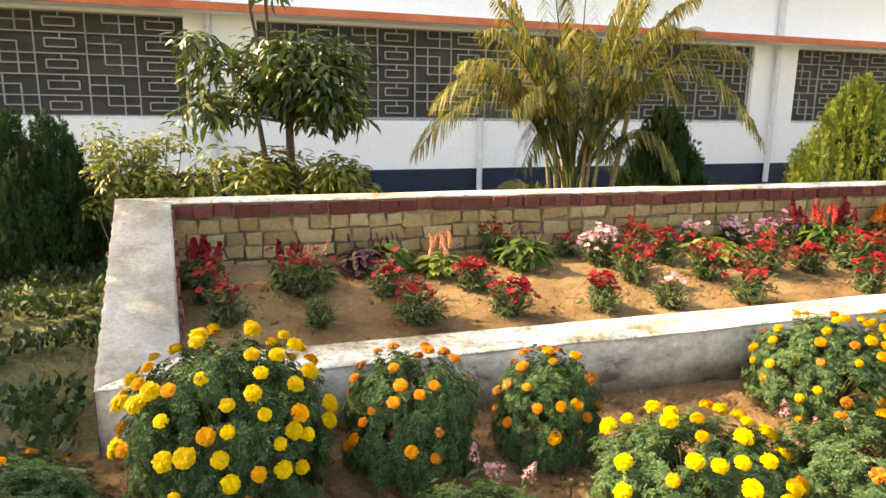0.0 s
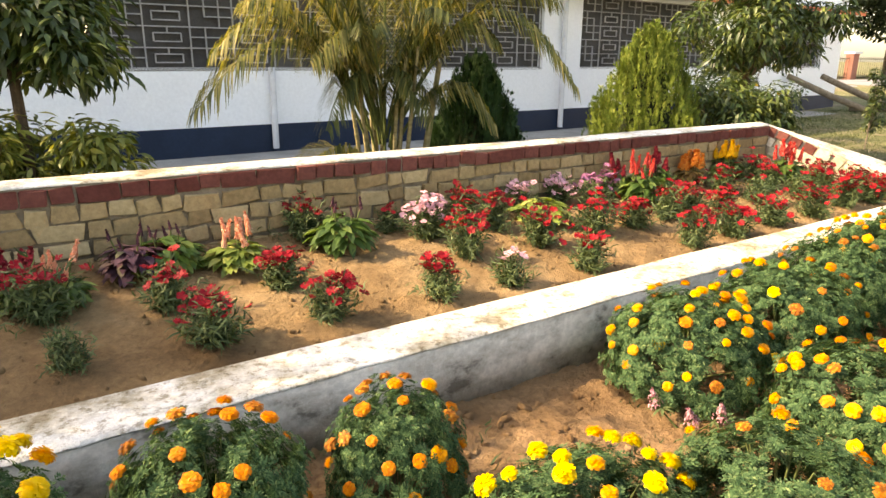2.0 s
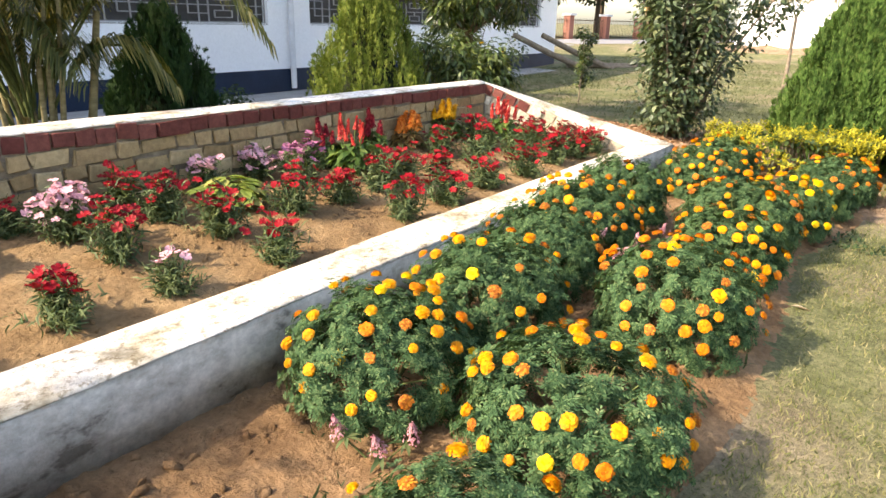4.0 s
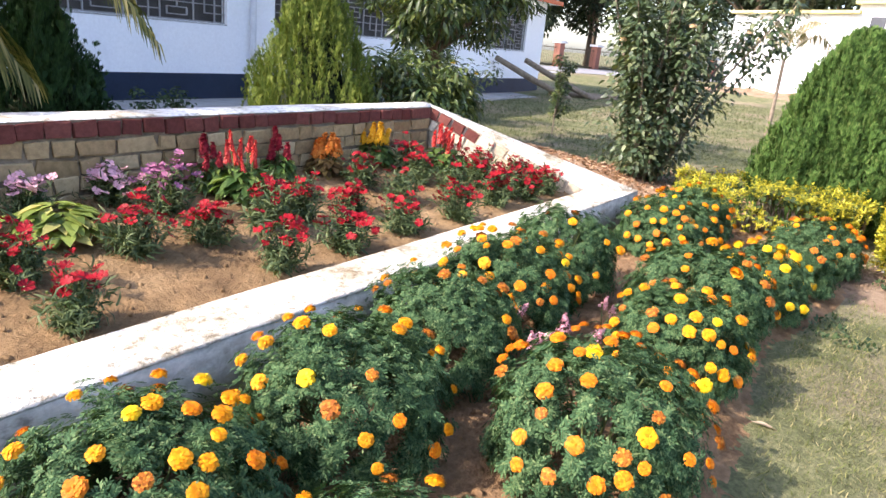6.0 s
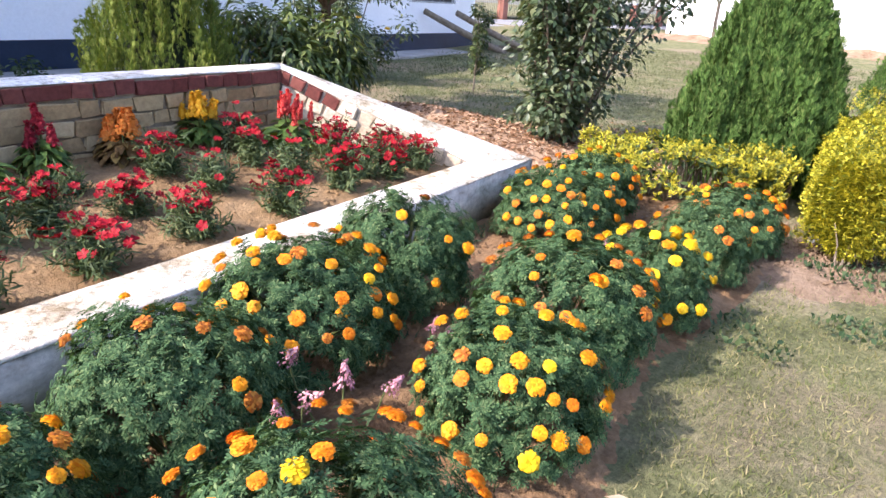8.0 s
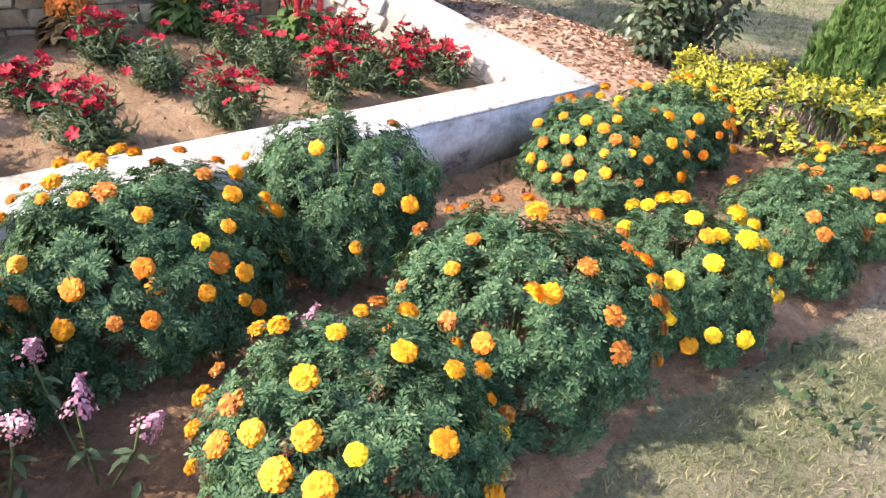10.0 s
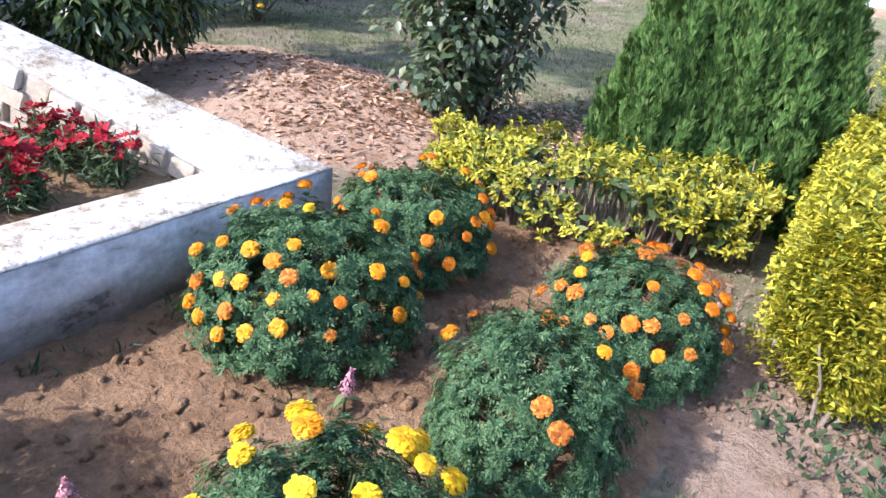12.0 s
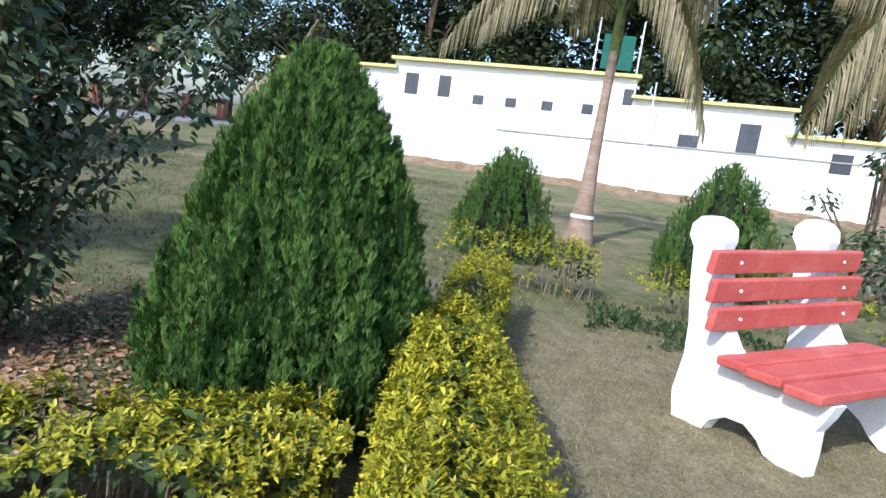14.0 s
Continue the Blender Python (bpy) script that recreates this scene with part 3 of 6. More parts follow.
bed = thing("raised_flower_bed", 3.7, 4.7, 0, "long raised flower bed with whitewashed coping over brick walls", "flower bed", kind="structure")
inv = bed.matrix_world.inverted()
SIDES = {"front": (FL, FR, FLi, FRi, Z_FRONT, Z_FRONT, W_F), "right": (FR, BR, FRi, BRi, Z_FRONT, Z_BACK, W_R),
         "back": (BR, BL, BRi, BLi, Z_BACK, Z_BACK, W_B), "left": (BL, FL, BLi, FLi, Z_BACK, Z_FRONT, W_L)}


def held(ob, parent):
    ob.parent = parent
    ob.matrix_parent_inverse = parent.matrix_world.inverted()
    return ob


for i, (side, (a, b, ai, bi, za, zb, w)) in enumerate(SIDES.items()):
    body = part("wall_" + side, wall_strip(a, b, ai, bi, za - 0.007, zb - 0.007, -0.05, 0.1, 0.0, 10 + i), PLASTER if side == "front" else CREAMMORTAR if side == "right" else MORTAR, None, "grey cement-plastered wall face" if side == "front" else "mortar backing")
    held(body, bed)
    cop = part("coping", wall_strip(a, b, ai, bi, za, zb, 0, 0, 0.002, 20 + i, thick=0.011), LIMESHADED if side == "left" else LIME, None, "chipped whitewashed coping")
    held(cop, bed)


# ---- building behind the bed ----
BX, BY, BANG = -0.93, 10.27, math.atan(0.2276)
BM = Matrix.Translation((BX, BY, 0)) @ Matrix.Rotation(BANG, 4, "Z")
building = thing("building", 0, 0, 0, "long white single-storey building with navy skirting and latticed windows", "building")
END = 20.7
WINS = [(-7.0, -0.02), (0.90, 9.32), (10.30, 14.45), (17.4, 19.6)]
SILL, HEAD = 1.18, 2.46


def bpart(name, boxes, mat, label="", bev=0.0):
    bm = bmesh.new()
    for q in boxes:
        box(bm, *q)
    if bev:
        bevelled(bm, bev, 1)
    bmesh.ops.transform(bm, matrix=BM, verts=bm.verts)
    return part(name, bm, mat, building, label)


TH = 0.24
piers, x = [], -9.0
for a, b in WINS:
    piers.append((x, 0, SILL, a, TH, HEAD))
    x = b
piers.append((x, 0, SILL, END, TH, HEAD))
bpart("wall", [(-9, 0, 0.43, END, TH, SILL)] + piers + [(-9, 0, HEAD, END, TH, 3.7)], PAINT, "white painted wall")
bpart("skirting_band", [(-9.006, -0.012, -0.1, END + 0.006, TH + 0.01, 0.43)], NAVY, "navy blue painted skirting")
bpart("side_wall", [(END - TH, TH, 0.43, END, 9, 3.7), (-9, TH, -0.1, -9 + TH, 9, 3.7), (-9, 9, -0.1, END, 9 + TH, 3.7)], PAINT)
bpart("roof", [(-9.3, -0.3, 3.7, END + 0.3, 9.5, 3.86)], CONCRETE)
bpart("sunshade", [(-9.1, -0.42, 2.50, END + 0.1, -0.001, 2.565)], PAINT, "white sunshade slab")
bpart("fascia", [(-9.1, -0.44, 2.495, END + 0.12, -0.422, 2.60)], ORANGE, "orange painted sunshade edge", 0.004)
# flat dark sheet in place of the unlit interior
bpart("inner_dark", [(-8.9, 0.5, 0.2, END - 0.3, 0.54, 2.9)], ROOMDARK, "dark sheet standing in for the unlit interior")


def lattice(a, b):
    """Concrete lattice: panels that alternate nested rectangles and stepped blocks."""
    n = max(1, round((b - a) / 0.58))
    w, h, t = (b - a) / n, HEAD - SILL, 0.016
    bars = []

    def hb(x0, x1, z):
        bars.append((x0, 0.06, z - t / 2, x1, 0.09, z + t / 2))

    def vb(x, z0, z1):
        bars.append((x - t / 2, 0.062, z0, x + t / 2, 0.088, z1))
    for k in range(n + 1):
        vb(a + k * w, SILL, HEAD)
    hb(a, b, SILL + 0.01)
    hb(a, b, HEAD - 0.01)
    rows = 5
    rh = h / rows
    for k in range(n):
        x0 = a + k * w
        for r in range(rows):
            z0 = SILL + r * rh
            if k % 2:
                hb(x0, x0 + w, z0)
                hb(x0 + w * 0.2, x0 + w * 0.8, z0 + rh * 0.3)
                hb(x0 + w * 0.2, x0 + w * 0.8, z0 + rh * 0.7)
                vb(x0 + w * 0.2, z0 + rh * 0.3, z0 + rh * 0.7)
                vb(x0 + w * 0.8, z0 + rh * 0.3, z0 + rh * 0.7)
                vb(x0 + w * 0.5, z0 + rh * 0.7, z0 + rh)
            else:
                hb(x0, x0 + w, z0)
                vb(x0 + w * (0.35 if r % 2 else 0.68), z0, z0 + rh)
                hb(x0 + (0 if r % 2 else w * 0.35), x0 + (w * 0.68 if r % 2 else w), z0 + rh * 0.52)
                vb(x0 + w * (0.68 if r % 2 else 0.35), z0 + (0 if r % 2 else rh * 0.52), z0 + (rh * 0.52 if r % 2 else rh))
    return bars


for i, (a, b) in enumerate(WINS):
    wob = bpart("window", [(a, 0.0, SILL - 0.03, b, 0.12, SILL - 0.001)], CONCRETE, "window with a grey geometric lattice")
    bm = bmesh.new()
    for q in lattice(a, b):
        box(bm, *q)
    bmesh.ops.transform(bm, matrix=BM, verts=bm.verts)
    part("lattice", bm, GRILLE, wob, "grey geometric lattice")
    # solid sheet behind the lattice: the room's darkness is in its colour
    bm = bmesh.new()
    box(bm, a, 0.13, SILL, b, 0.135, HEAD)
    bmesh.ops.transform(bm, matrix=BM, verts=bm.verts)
    part("wire_mesh", bm, ROOMDARK, wob, "dark backing sheet for the unlit room behind the lattice")


def pipe_run(u, r, z0, z1, y=-0.07):
    p = BM @ Vector((u, y, 0))
    return part("drain_pipe", tubes("drain_pipe", [[(p.x, p.y, z0, r), (p.x, p.y, (z0 + z1) / 2, r), (p.x, p.y, z1, r)]], 10), PIPE, building, "white plastic drain pipe", True)


pipe_run(0.28, 0.05, 0.05, 2.5)
pipe_run(9.78, 0.05, 0.1, 2.5)
pipe_run(0.28, 0.05, 2.6, 3.65)
pipe_run(9.78, 0.055, 2.6, 3.65)
pipe_run(4.15, 0.045, 0.1, 1.2)
bm = bmesh.new()
box(bm, -9, -1.0, -0.1, END + 0.6, -0.02, 0.05)
bmesh.ops.transform(bm, matrix=BM, verts=bm.verts)
tagged(part("concrete_apron", bm, CONCRETE, None), "grey concrete apron along the building's foot", "pavement", kind="structure")


# ---- marigolds ----
MARI = pinnate()


def dome_points(rng, n, rx, h, low=0.05, lump=0.16, seed=0):
    """Points and outward directions over an uneven dome, with some inside it."""
    d = unit(rng, n)
    d[:, 2] = np.abs(d[:, 2]) * 1.15 - 0.15
    d /= np.linalg.norm(d, axis=1, keepdims=True)
    k = np.array([1 + lump * noise.noise((float(a) * 2.6 + seed, float(b) * 2.6, float(c) * 2.6)) * 1.6 for a, b, c in d])
    r = k * (0.62 + 0.4 * rng.random(n) ** 0.45)
    p = np.stack([d[:, 0] * rx * r, d[:, 1] * rx * r, h * 0.36 + d[:, 2] * h * 0.62 * r], 1)
    p[:, 2] = np.maximum(p[:, 2], low * h + 0.02 * rng.random(n))
    return p, d


def shrub_dome(rng, n, rx, h, seed):
    """Points and outward directions over a full, steep-sided dome with shallow hollows between its shoots."""
    d = unit(rng, n)
    d[:, 2] = np.abs(d[:, 2]) * 1.3 - 0.42
    d /= np.linalg.norm(d, axis=1, keepdims=True)
    k = np.array([1 + 0.17 * noise.noise((float(a) * 2.3 + seed, float(b) * 2.3, float(c) * 2.3)) + 0.10 * noise.noise((float(a) * 5.5, float(b) * 5.5 + seed, float(c) * 5.5)) for a, b, c in d])
    r = k * (0.74 + 0.26 * rng.random(n) ** 0.4)
    flat = np.linalg.norm(d[:, :2], axis=1) + 1e-6
    wide = (1 - np.clip(d[:, 2], 0, 1) ** 2.5) ** 0.4 / flat
    p = np.stack([d[:, 0] * wide * rx * r, d[:, 1] * wide * rx * r, h * 0.36 + d[:, 2] * h * 0.6 * r], 1)
    p[:, 2] = np.maximum(p[:, 2], 0.07 * h + 0.02 * rng.random(n))
    return p, d


MARI_MESH = []
for s in range(5):
    rng = np.random.default_rng(40 + s)
    shoots, sd = shrub_dome(rng, 330, 0.335, 0.45, s * 3.1)
    per = 24
    n = len(shoots) * per
    c = np.repeat(shoots, per, 0)
    d = np.repeat(sd, per, 0)
    tip = d * (0.75, 0.75, 0.45) + np.array((0, 0, 0.42))
    tip /= np.linalg.norm(tip, axis=1, keepdims=True)
    back = rng.random((n, 1)) * 0.07
    up = unit(rng, n) + tip * (0.7 - 5 * back)
    p = c - tip * back + unit(rng, n) * 0.006
    p[:, 2] = np.maximum(p[:, 2], 0.02)
    nor = tip * 0.9 + unit(rng, n) * 0.45
    leaf = scatter("foliage", MARI, p, frames_from(nor, up, rng), 0.020 + 0.018 * rng.random(n))
    leaf.materials.append(MARILEAF)
    paths = []
    for k in range(16):
        g, e = rng.random() * 6.28, 0.3 + rng.random() * 1.1
        tip = np.array((math.cos(g) * math.cos(e) * 0.3, math.sin(g) * math.cos(e) * 0.3, 0.1 + 0.28 * math.sin(e)))
        paths.append([(0.02 * math.cos(g), 0.02 * math.sin(g), -0.02, 0.006), (tip[0] * 0.5, tip[1] * 0.5, tip[2] * 0.6, 0.005), (*tip, 0.003)])
    st = tubes("branching_stem", paths, 4)
    st.materials.append(STEM)
    MARI_MESH.append((leaf, st))

BLOOM = {}
for key, mat, flat in (("yellow", YELLOW, 0.82), ("amber", AMBER, 0.75), ("orange", ORANGEP, 0.62), ("faded", FADED, 0.6)):
    BLOOM[key] = []
    for s in range(3):
        rng = np.random.default_rng(60 + s)
        v, f = pompom(rng, 96 if key != "faded" else 76, flat, 0.08 if key != "faded" else 0.14, 0.18)
        me = quick("bloom", v, f)
        me.materials.append(mat)
        BLOOM[key].append(me)


def bloom(parent, key, x, y, z, d, size, rng, label=""):
    ob = new("bloom", BLOOM[key][int(rng.integers(3))])
    ob.parent = parent
    q = Vector(d).to_track_quat("Z", "Y").to_matrix().to_4x4()
    ob.matrix_basis = Matrix.Translation((x, y, z)) @ q @ Matrix.Rotation(rng.random() * 6.28, 4, "Z") @ Matrix.Diagonal((size, size, size, 1))
    if label:
        ob["label"] = label
    return ob


LOOK = {"yellow": "lemon-yellow", "mixed": "yellow and orange", "orange": "orange", "faded": "withered orange-brown", "green": "few orange"}
CHOICE = {"yellow": (("yellow", 0.8), ("amber", 0.2)), "mixed": (("amber", 0.62), ("orange", 0.20), ("faded", 0.13), ("yellow", 0.05)), "orange": (("orange", 0.72), ("faded", 0.20), ("amber", 0.08)), "faded": (("faded", 0.42), ("orange", 0.46), ("amber", 0.12)), "green": (("amber", 0.5), ("faded", 0.5))}


def marigold(i, x, y, rx, h, kind_, count, fixed=()):
    rng = np.random.default_rng(100 + i)
    z = strip_z(x, y) - 0.01
    size = "low" if h < 0.4 else "bushy"
    t = thing("marigold_plant", x, y, z, "%s marigold plant with %s blooms in dug soil" % (size, LOOK[kind_]), "marigold", "marigolds before the wall")
    leaf, st = MARI_MESH[i % 5]
    turn = rng.random() * 6.28
    for nm, me in (("foliage", leaf), ("branching_stem", st)):
        ob = new(nm, me)
        ob.parent = t
        ob["kind"] = "stuff"
        ob.matrix_basis = Matrix.Rotation(turn, 4, "Z") @ Matrix.Diagonal((rx / 0.37, rx / 0.37 * rng.uniform(0.92, 1.08), h / 0.45, 1))
    taken = []
    for fx, fy, fz, key in fixed:
        v = Vector((fx - x, fy - y, fz - z))
        taken.append(v)
        bloom(t, key, *v, (v.x, v.y, max(0.1, v.z * 0.9)), rng.uniform(0.042, 0.050), rng)
    n = 0
    for _ in range(count * 22):
        if n >= count * 1.75:
            break
        d = unit(rng, 1)[0]
        d[2] = abs(d[2]) * 1.05 - 0.04
        if d[1] > 0.55 and d[2] < 0.5:
            continue
        wide = (1 - min(1.0, max(0.0, d[2])) ** 2.5) ** 0.4 / (math.hypot(d[0], d[1]) + 1e-6)
        v = Vector((d[0] * wide * rx * 0.91, d[1] * wide * rx * 0.91, h * 0.36 + d[2] * h * 0.64))
        if any((v - q).length < 0.055 for q in taken):
            continue
        taken.append(v)
        key = rng.choice([c for c, _ in CHOICE[kind_]], p=[w for _, w in CHOICE[kind_]])
        bloom(t, str(key), *v, (d[0], d[1], max(0.15, d[2]) + 0.35), rng.uniform(0.028, 0.046) * (1.25 if kind_ == "yellow" else 1.0), rng)
        n += 1
    return t


PLANTS = [
    (0.36, 2.60, 0.36, 0.33, "green", 8, ()),
    (1.02, 2.36, 0.28, 0.29, "green", 2, ()),
    (1.72, 2.44, 0.26, 0.30, "orange", 4, ()),
    (0.95, 2.98, 0.38, 0.58, "yellow", 32, ()),
    (1.57, 3.10, 0.27, 0.48, "orange", 15, ((1.63, 3.083, 0.48, "orange"),)),
    (2.09, 3.16, 0.22, 0.43, "faded", 14, ((1.988, 3.147, 0.382, "orange"),)),
    (2.44, 2.68, 0.36, 0.37, "yellow", 20, ()),
    (2.98, 2.58, 0.33, 0.36, "green", 7, ((3.294, 2.572, 0.236, "amber"),)),
    (3.46, 3.44, 0.36, 0.43, "mixed", 24, ((3.21, 3.344, 0.296, "yellow"),)),
    (3.68, 2.78, 0.38, 0.40, "mixed", 22, ()),
    (4.10, 3.52, 0.37, 0.45, "mixed", 16, ((3.89, 3.426, 0.382, "yellow"), (4.383, 3.44, 0.309, "amber"))),
    (4.64, 2.97, 0.39, 0.48, "orange", 26, ((4.596, 2.994, 0.451, "yellow"), (4.46, 2.72, 0.36, "amber"))),
    (4.72, 3.74, 0.33, 0.46, "green", 8, ()),
    (5.30, 3.92, 0.38, 0.46, "mixed", 26, ((4.971, 3.779, 0.423, "amber"), (5.1, 3.68, 0.33, "orange"), (5.26, 3.66, 0.3, "amber"), (5.4, 3.66, 0.33, "orange"))),
    (5.92, 4.05, 0.35, 0.50, "green", 4, ((5.96, 3.732, 0.341, "amber"),)),
    (5.47, 3.14, 0.32, 0.42, "mixed", 22, ((5.23, 2.896, 0.184, "yellow"), (5.854, 3.108, 0.444, "amber"))),
    (6.05, 3.32, 0.38, 0.47, "faded", 18, ((6.026, 3.308, 0.501, "amber"),)),
    (6.62, 3.26, 0.29, 0.40, "yellow", 14, ((6.468, 3.087, 0.109, "amber"), (6.665, 3.205, 0.346, "yellow"))),
    (7.20, 4.10, 0.38, 0.42, "mixed", 22, ((6.986, 4.033, 0.22, "yellow"), (7.123, 3.855, 0.16, "amber"), (7.219, 3.872, 0.193, "amber"), (7.156, 3.937, 0.303, "amber"), (7.319, 4.285, 0.418, "amber"))),
    (7.76, 4.22, 0.33, 0.43, "orange", 15, ((7.881, 3.93, 0.18, "amber"), (7.65, 4.001, 0.329, "amber"))),
    (7.26, 3.29, 0.28, 0.42, "green", 3, ()),
    (7.89, 3.36, 0.32, 0.38, "faded", 26, ((7.703, 3.236, 0.157, "amber"), (7.759, 3.619, 0.191, "faded"), (7.515, 3.151, 0.191, "faded"))),
]
for i, (x, y, rx, h, k, c, fx) in enumerate(PLANTS):
    marigold(i, x, y, rx, h, k, c, fx)


# ---- flowers of the raised bed ----
FLOWER = {}
for key, mat in (("red", REDP), ("pale", PINKW), ("scarlet", SCARLET), ("mauve", MAUVE), ("cream", CREAM)):
    FLOWER[key] = []
    for s in range(3):
        v, f = pink_flower(np.random.default_rng(80 + s))
        me = quick("flower", v, f)
        me.materials.append(mat)
        FLOWER[key].append(me)
TUFTS, TIPS = [], []
for s in range(5):
    rng = np.random.default_rng(90 + s)
    P, U, D, tips = [], [], [], []
    for k in range(58):
        g, e = rng.random() * 6.28, 0.35 + 1.2 * rng.random() ** 0.8
        ln = rng.uniform(0.085, 0.155) * (0.8 + 0.45 * math.sin(e)) * (1.25 if rng.random() < 0.1 else 1.0)
        d = np.array((math.cos(g) * math.cos(e) * 0.9, math.sin(g) * math.cos(e) * 0.9, math.sin(e)))
        b0 = np.array((rng.normal() * 0.02, rng.normal() * 0.02, 0.0))
        tip = b0 + d * ln
        tips.append((tip, d))
        for q in np.linspace(0.12, 0.97, 16):
            P.append(b0 + d * ln * q + rng.normal(size=3) * 0.008)
            U.append(d * 0.8 + rng.normal(size=3) * 0.6)
            D.append(d * 0.4 + rng.normal(size=3) * 0.7 + np.array((0, 0, 0.4)))
    P = np.array(P)
    P[:, 2] = np.maximum(P[:, 2], 0.012)
    leaf = scatter("foliage", narrow_leaf(0.07, 0.3), P, frames_from(np.array(D), np.array(U), rng), 0.024 + 0.024 * rng.random(len(P)))
    leaf.materials.append(TUFT)
    TUFTS.append(leaf)
    TIPS.append(tips)


def place(parent, name, me, m, label=""):
    ob = new(name, me)
    ob.parent = parent
    ob.matrix_basis = m
    if label:
        ob["label"] = label
    if name in FINE:
        ob["kind"] = "stuff"
    return ob


def dianthus(i, x, y, key, count, size=1.0, tall=1.0):
    rng = np.random.default_rng(300 + i)
    words = {"red": "crimson", "pale": "pale pink and white", "scarlet": "scarlet", "mauve": "mauve"}[key]
    t = thing("dianthus_plant", x, y, soil_z(x, y) - 0.01, "%s-flowered dianthus tuft in dry sandy soil" % words, "dianthus", "dianthus in the raised bed")
    turn = Matrix.Rotation(rng.random() * 6.28, 4, "Z") @ Matrix.Diagonal((size, size * rng.uniform(0.85, 1.15), size * tall * rng.uniform(0.84, 1.08), 1))
    place(t, "foliage", TUFTS[i % 5], turn)
    tips = sorted(TIPS[i % 5], key=lambda q: -q[0][2] + 0.06 * rng.random())
    for k in range(int(count * 2.1)):
        p, d = tips[k % 40]
        v = turn @ Vector(p) + Vector(rng.normal(size=3) * 0.006)
        s = rng.uniform(0.038, 0.054)
        q = Vector((d[0] * 0.9 + rng.normal() * 0.35, d[1] * 0.9 - 0.25 + rng.normal() * 0.35, d[2] + 0.25)).to_track_quat("Z", "Y").to_matrix().to_4x4()
        place(t, "flower", FLOWER[key][k % 3], Matrix.Translation(v) @ q @ Matrix.Rotation(rng.random() * 6.28, 4, "Z") @ Matrix.Diagonal((s, s, s * 1.5, 1)))
    return t


PLUME = {}
for key, mat in (("wine", WINE), ("orange", ORPLUME), ("golden", YEPLUME), ("scarlet", SCARLET), ("peach", PEACH), ("pale", PINKW), ("purple", DUSKY)):
    PLUME[key] = []
    for s in range(2):
        me = plume_mesh("plume", np.random.default_rng(120 + s), 0.13, 0.032, 300)
        me.materials.append(mat)
        PLUME[key].append(me)
BROADS = []
for s, mat in ((0, BROAD), (1, PURPLELEAF), (2, PALELEAF), (3, RUSTLEAF)):
    rng = np.random.default_rng(130 + s)
    n = 150
    p, d = dome_points(rng, n, 0.11, 0.22, seed=s * 4.0)
    up = d + np.array((0, 0, 0.1)) + unit(rng, n) * 0.3
    me = scatter("foliage", simple_leaf(0.24, 0.08, 0.3), p * 0.75, frames_from(d * 0.3 + np.array((0, 0, 1)) + unit(rng, n) * 0.3, up, rng), 0.055 + 0.04 * rng.random(n))
    me.materials.append(mat)
    BROADS.append(me)


def plume_plant(i, x, y, key, words, count, height=0.22, size=1.0, leaf=0, name="celosia_plant", category="celosia"):
    rng = np.random.default_rng(500 + i)
    t = thing(name, x, y, soil_z(x, y) - 0.01, "%s %s with upright plumes in sandy soil" % (words, category), category, "plume flowers in the raised bed")
    place(t, "foliage", BROADS[leaf], Matrix.Rotation(rng.random() * 6.28, 4, "Z") @ Matrix.Diagonal((size, size, height / 0.30, 1)))
    paths, wide = [], 1.35 if name == "celosia_plant" else 0.85
    for k in range(count):
        g, r = k * 2.4 + rng.random(), 0.085 * size * math.sqrt((k + 0.3) / count)
        v = Vector((r * math.cos(g), r * math.sin(g), height * (0.42 + 0.34 * rng.random())))
        paths.append([(v.x * 0.3, v.y * 0.3, 0, 0.005), (v.x, v.y, v.z + 0.02, 0.004)])
        s = size * {"celosia_plant": rng.uniform(0.7, 0.95), "salvia_plant": rng.uniform(0.5, 0.72), "coleus_plant": rng.uniform(0.28, 0.4)}[name]
        place(t, "plume", PLUME[key][k % 2], Matrix.Translation(v) @ pose(0, 0, 0, rng.normal() * 10, rng.normal() * 10, rng.random() * 360) @ Matrix.Diagonal((s * wide, s * wide, s, 1)))
    if paths:
        st = tubes("branching_stem", paths, 4)
        st.materials.append(STEM)
        place(t, "branching_stem", st, Matrix())
    return t


REDS = [(0.60, 4.28, 8), (0.74, 4.05, 12), (1.07, 4.36, 12), (1.53, 4.37, 9), (1.67, 4.04, 12), (2.01, 4.49, 18), (2.15, 4.13, 15), (2.24, 5.00, 8), (3.20, 5.12, 14), (2.99, 4.60, 16), (2.67, 4.20, 15),
        (3.34, 4.95, 14), (3.49, 4.66, 16), (3.57, 4.31, 10), (3.95, 4.79, 16), (4.29, 4.82, 16), (4.45, 4.47, 14), (4.62, 4.88, 12), (4.84, 4.94, 14), (4.86, 4.58, 18), (5.20, 4.99, 20), (5.50, 5.33, 14), (5.30, 4.67, 16),
        (6.08, 5.56, 14), (5.80, 4.75, 20), (6.02, 5.36, 10), (6.28, 4.87, 20), (6.46, 5.20, 16), (6.62, 5.36, 18), (6.88, 5.20, 18), (6.70, 4.95, 20), (7.00, 5.02, 18), (6.52, 5.02, 10)]
for i, (x, y, c) in enumerate(REDS):
    dianthus(i, x, y, "red", c, 1.10 + 0.28 * ((i * 7) % 5) / 5)
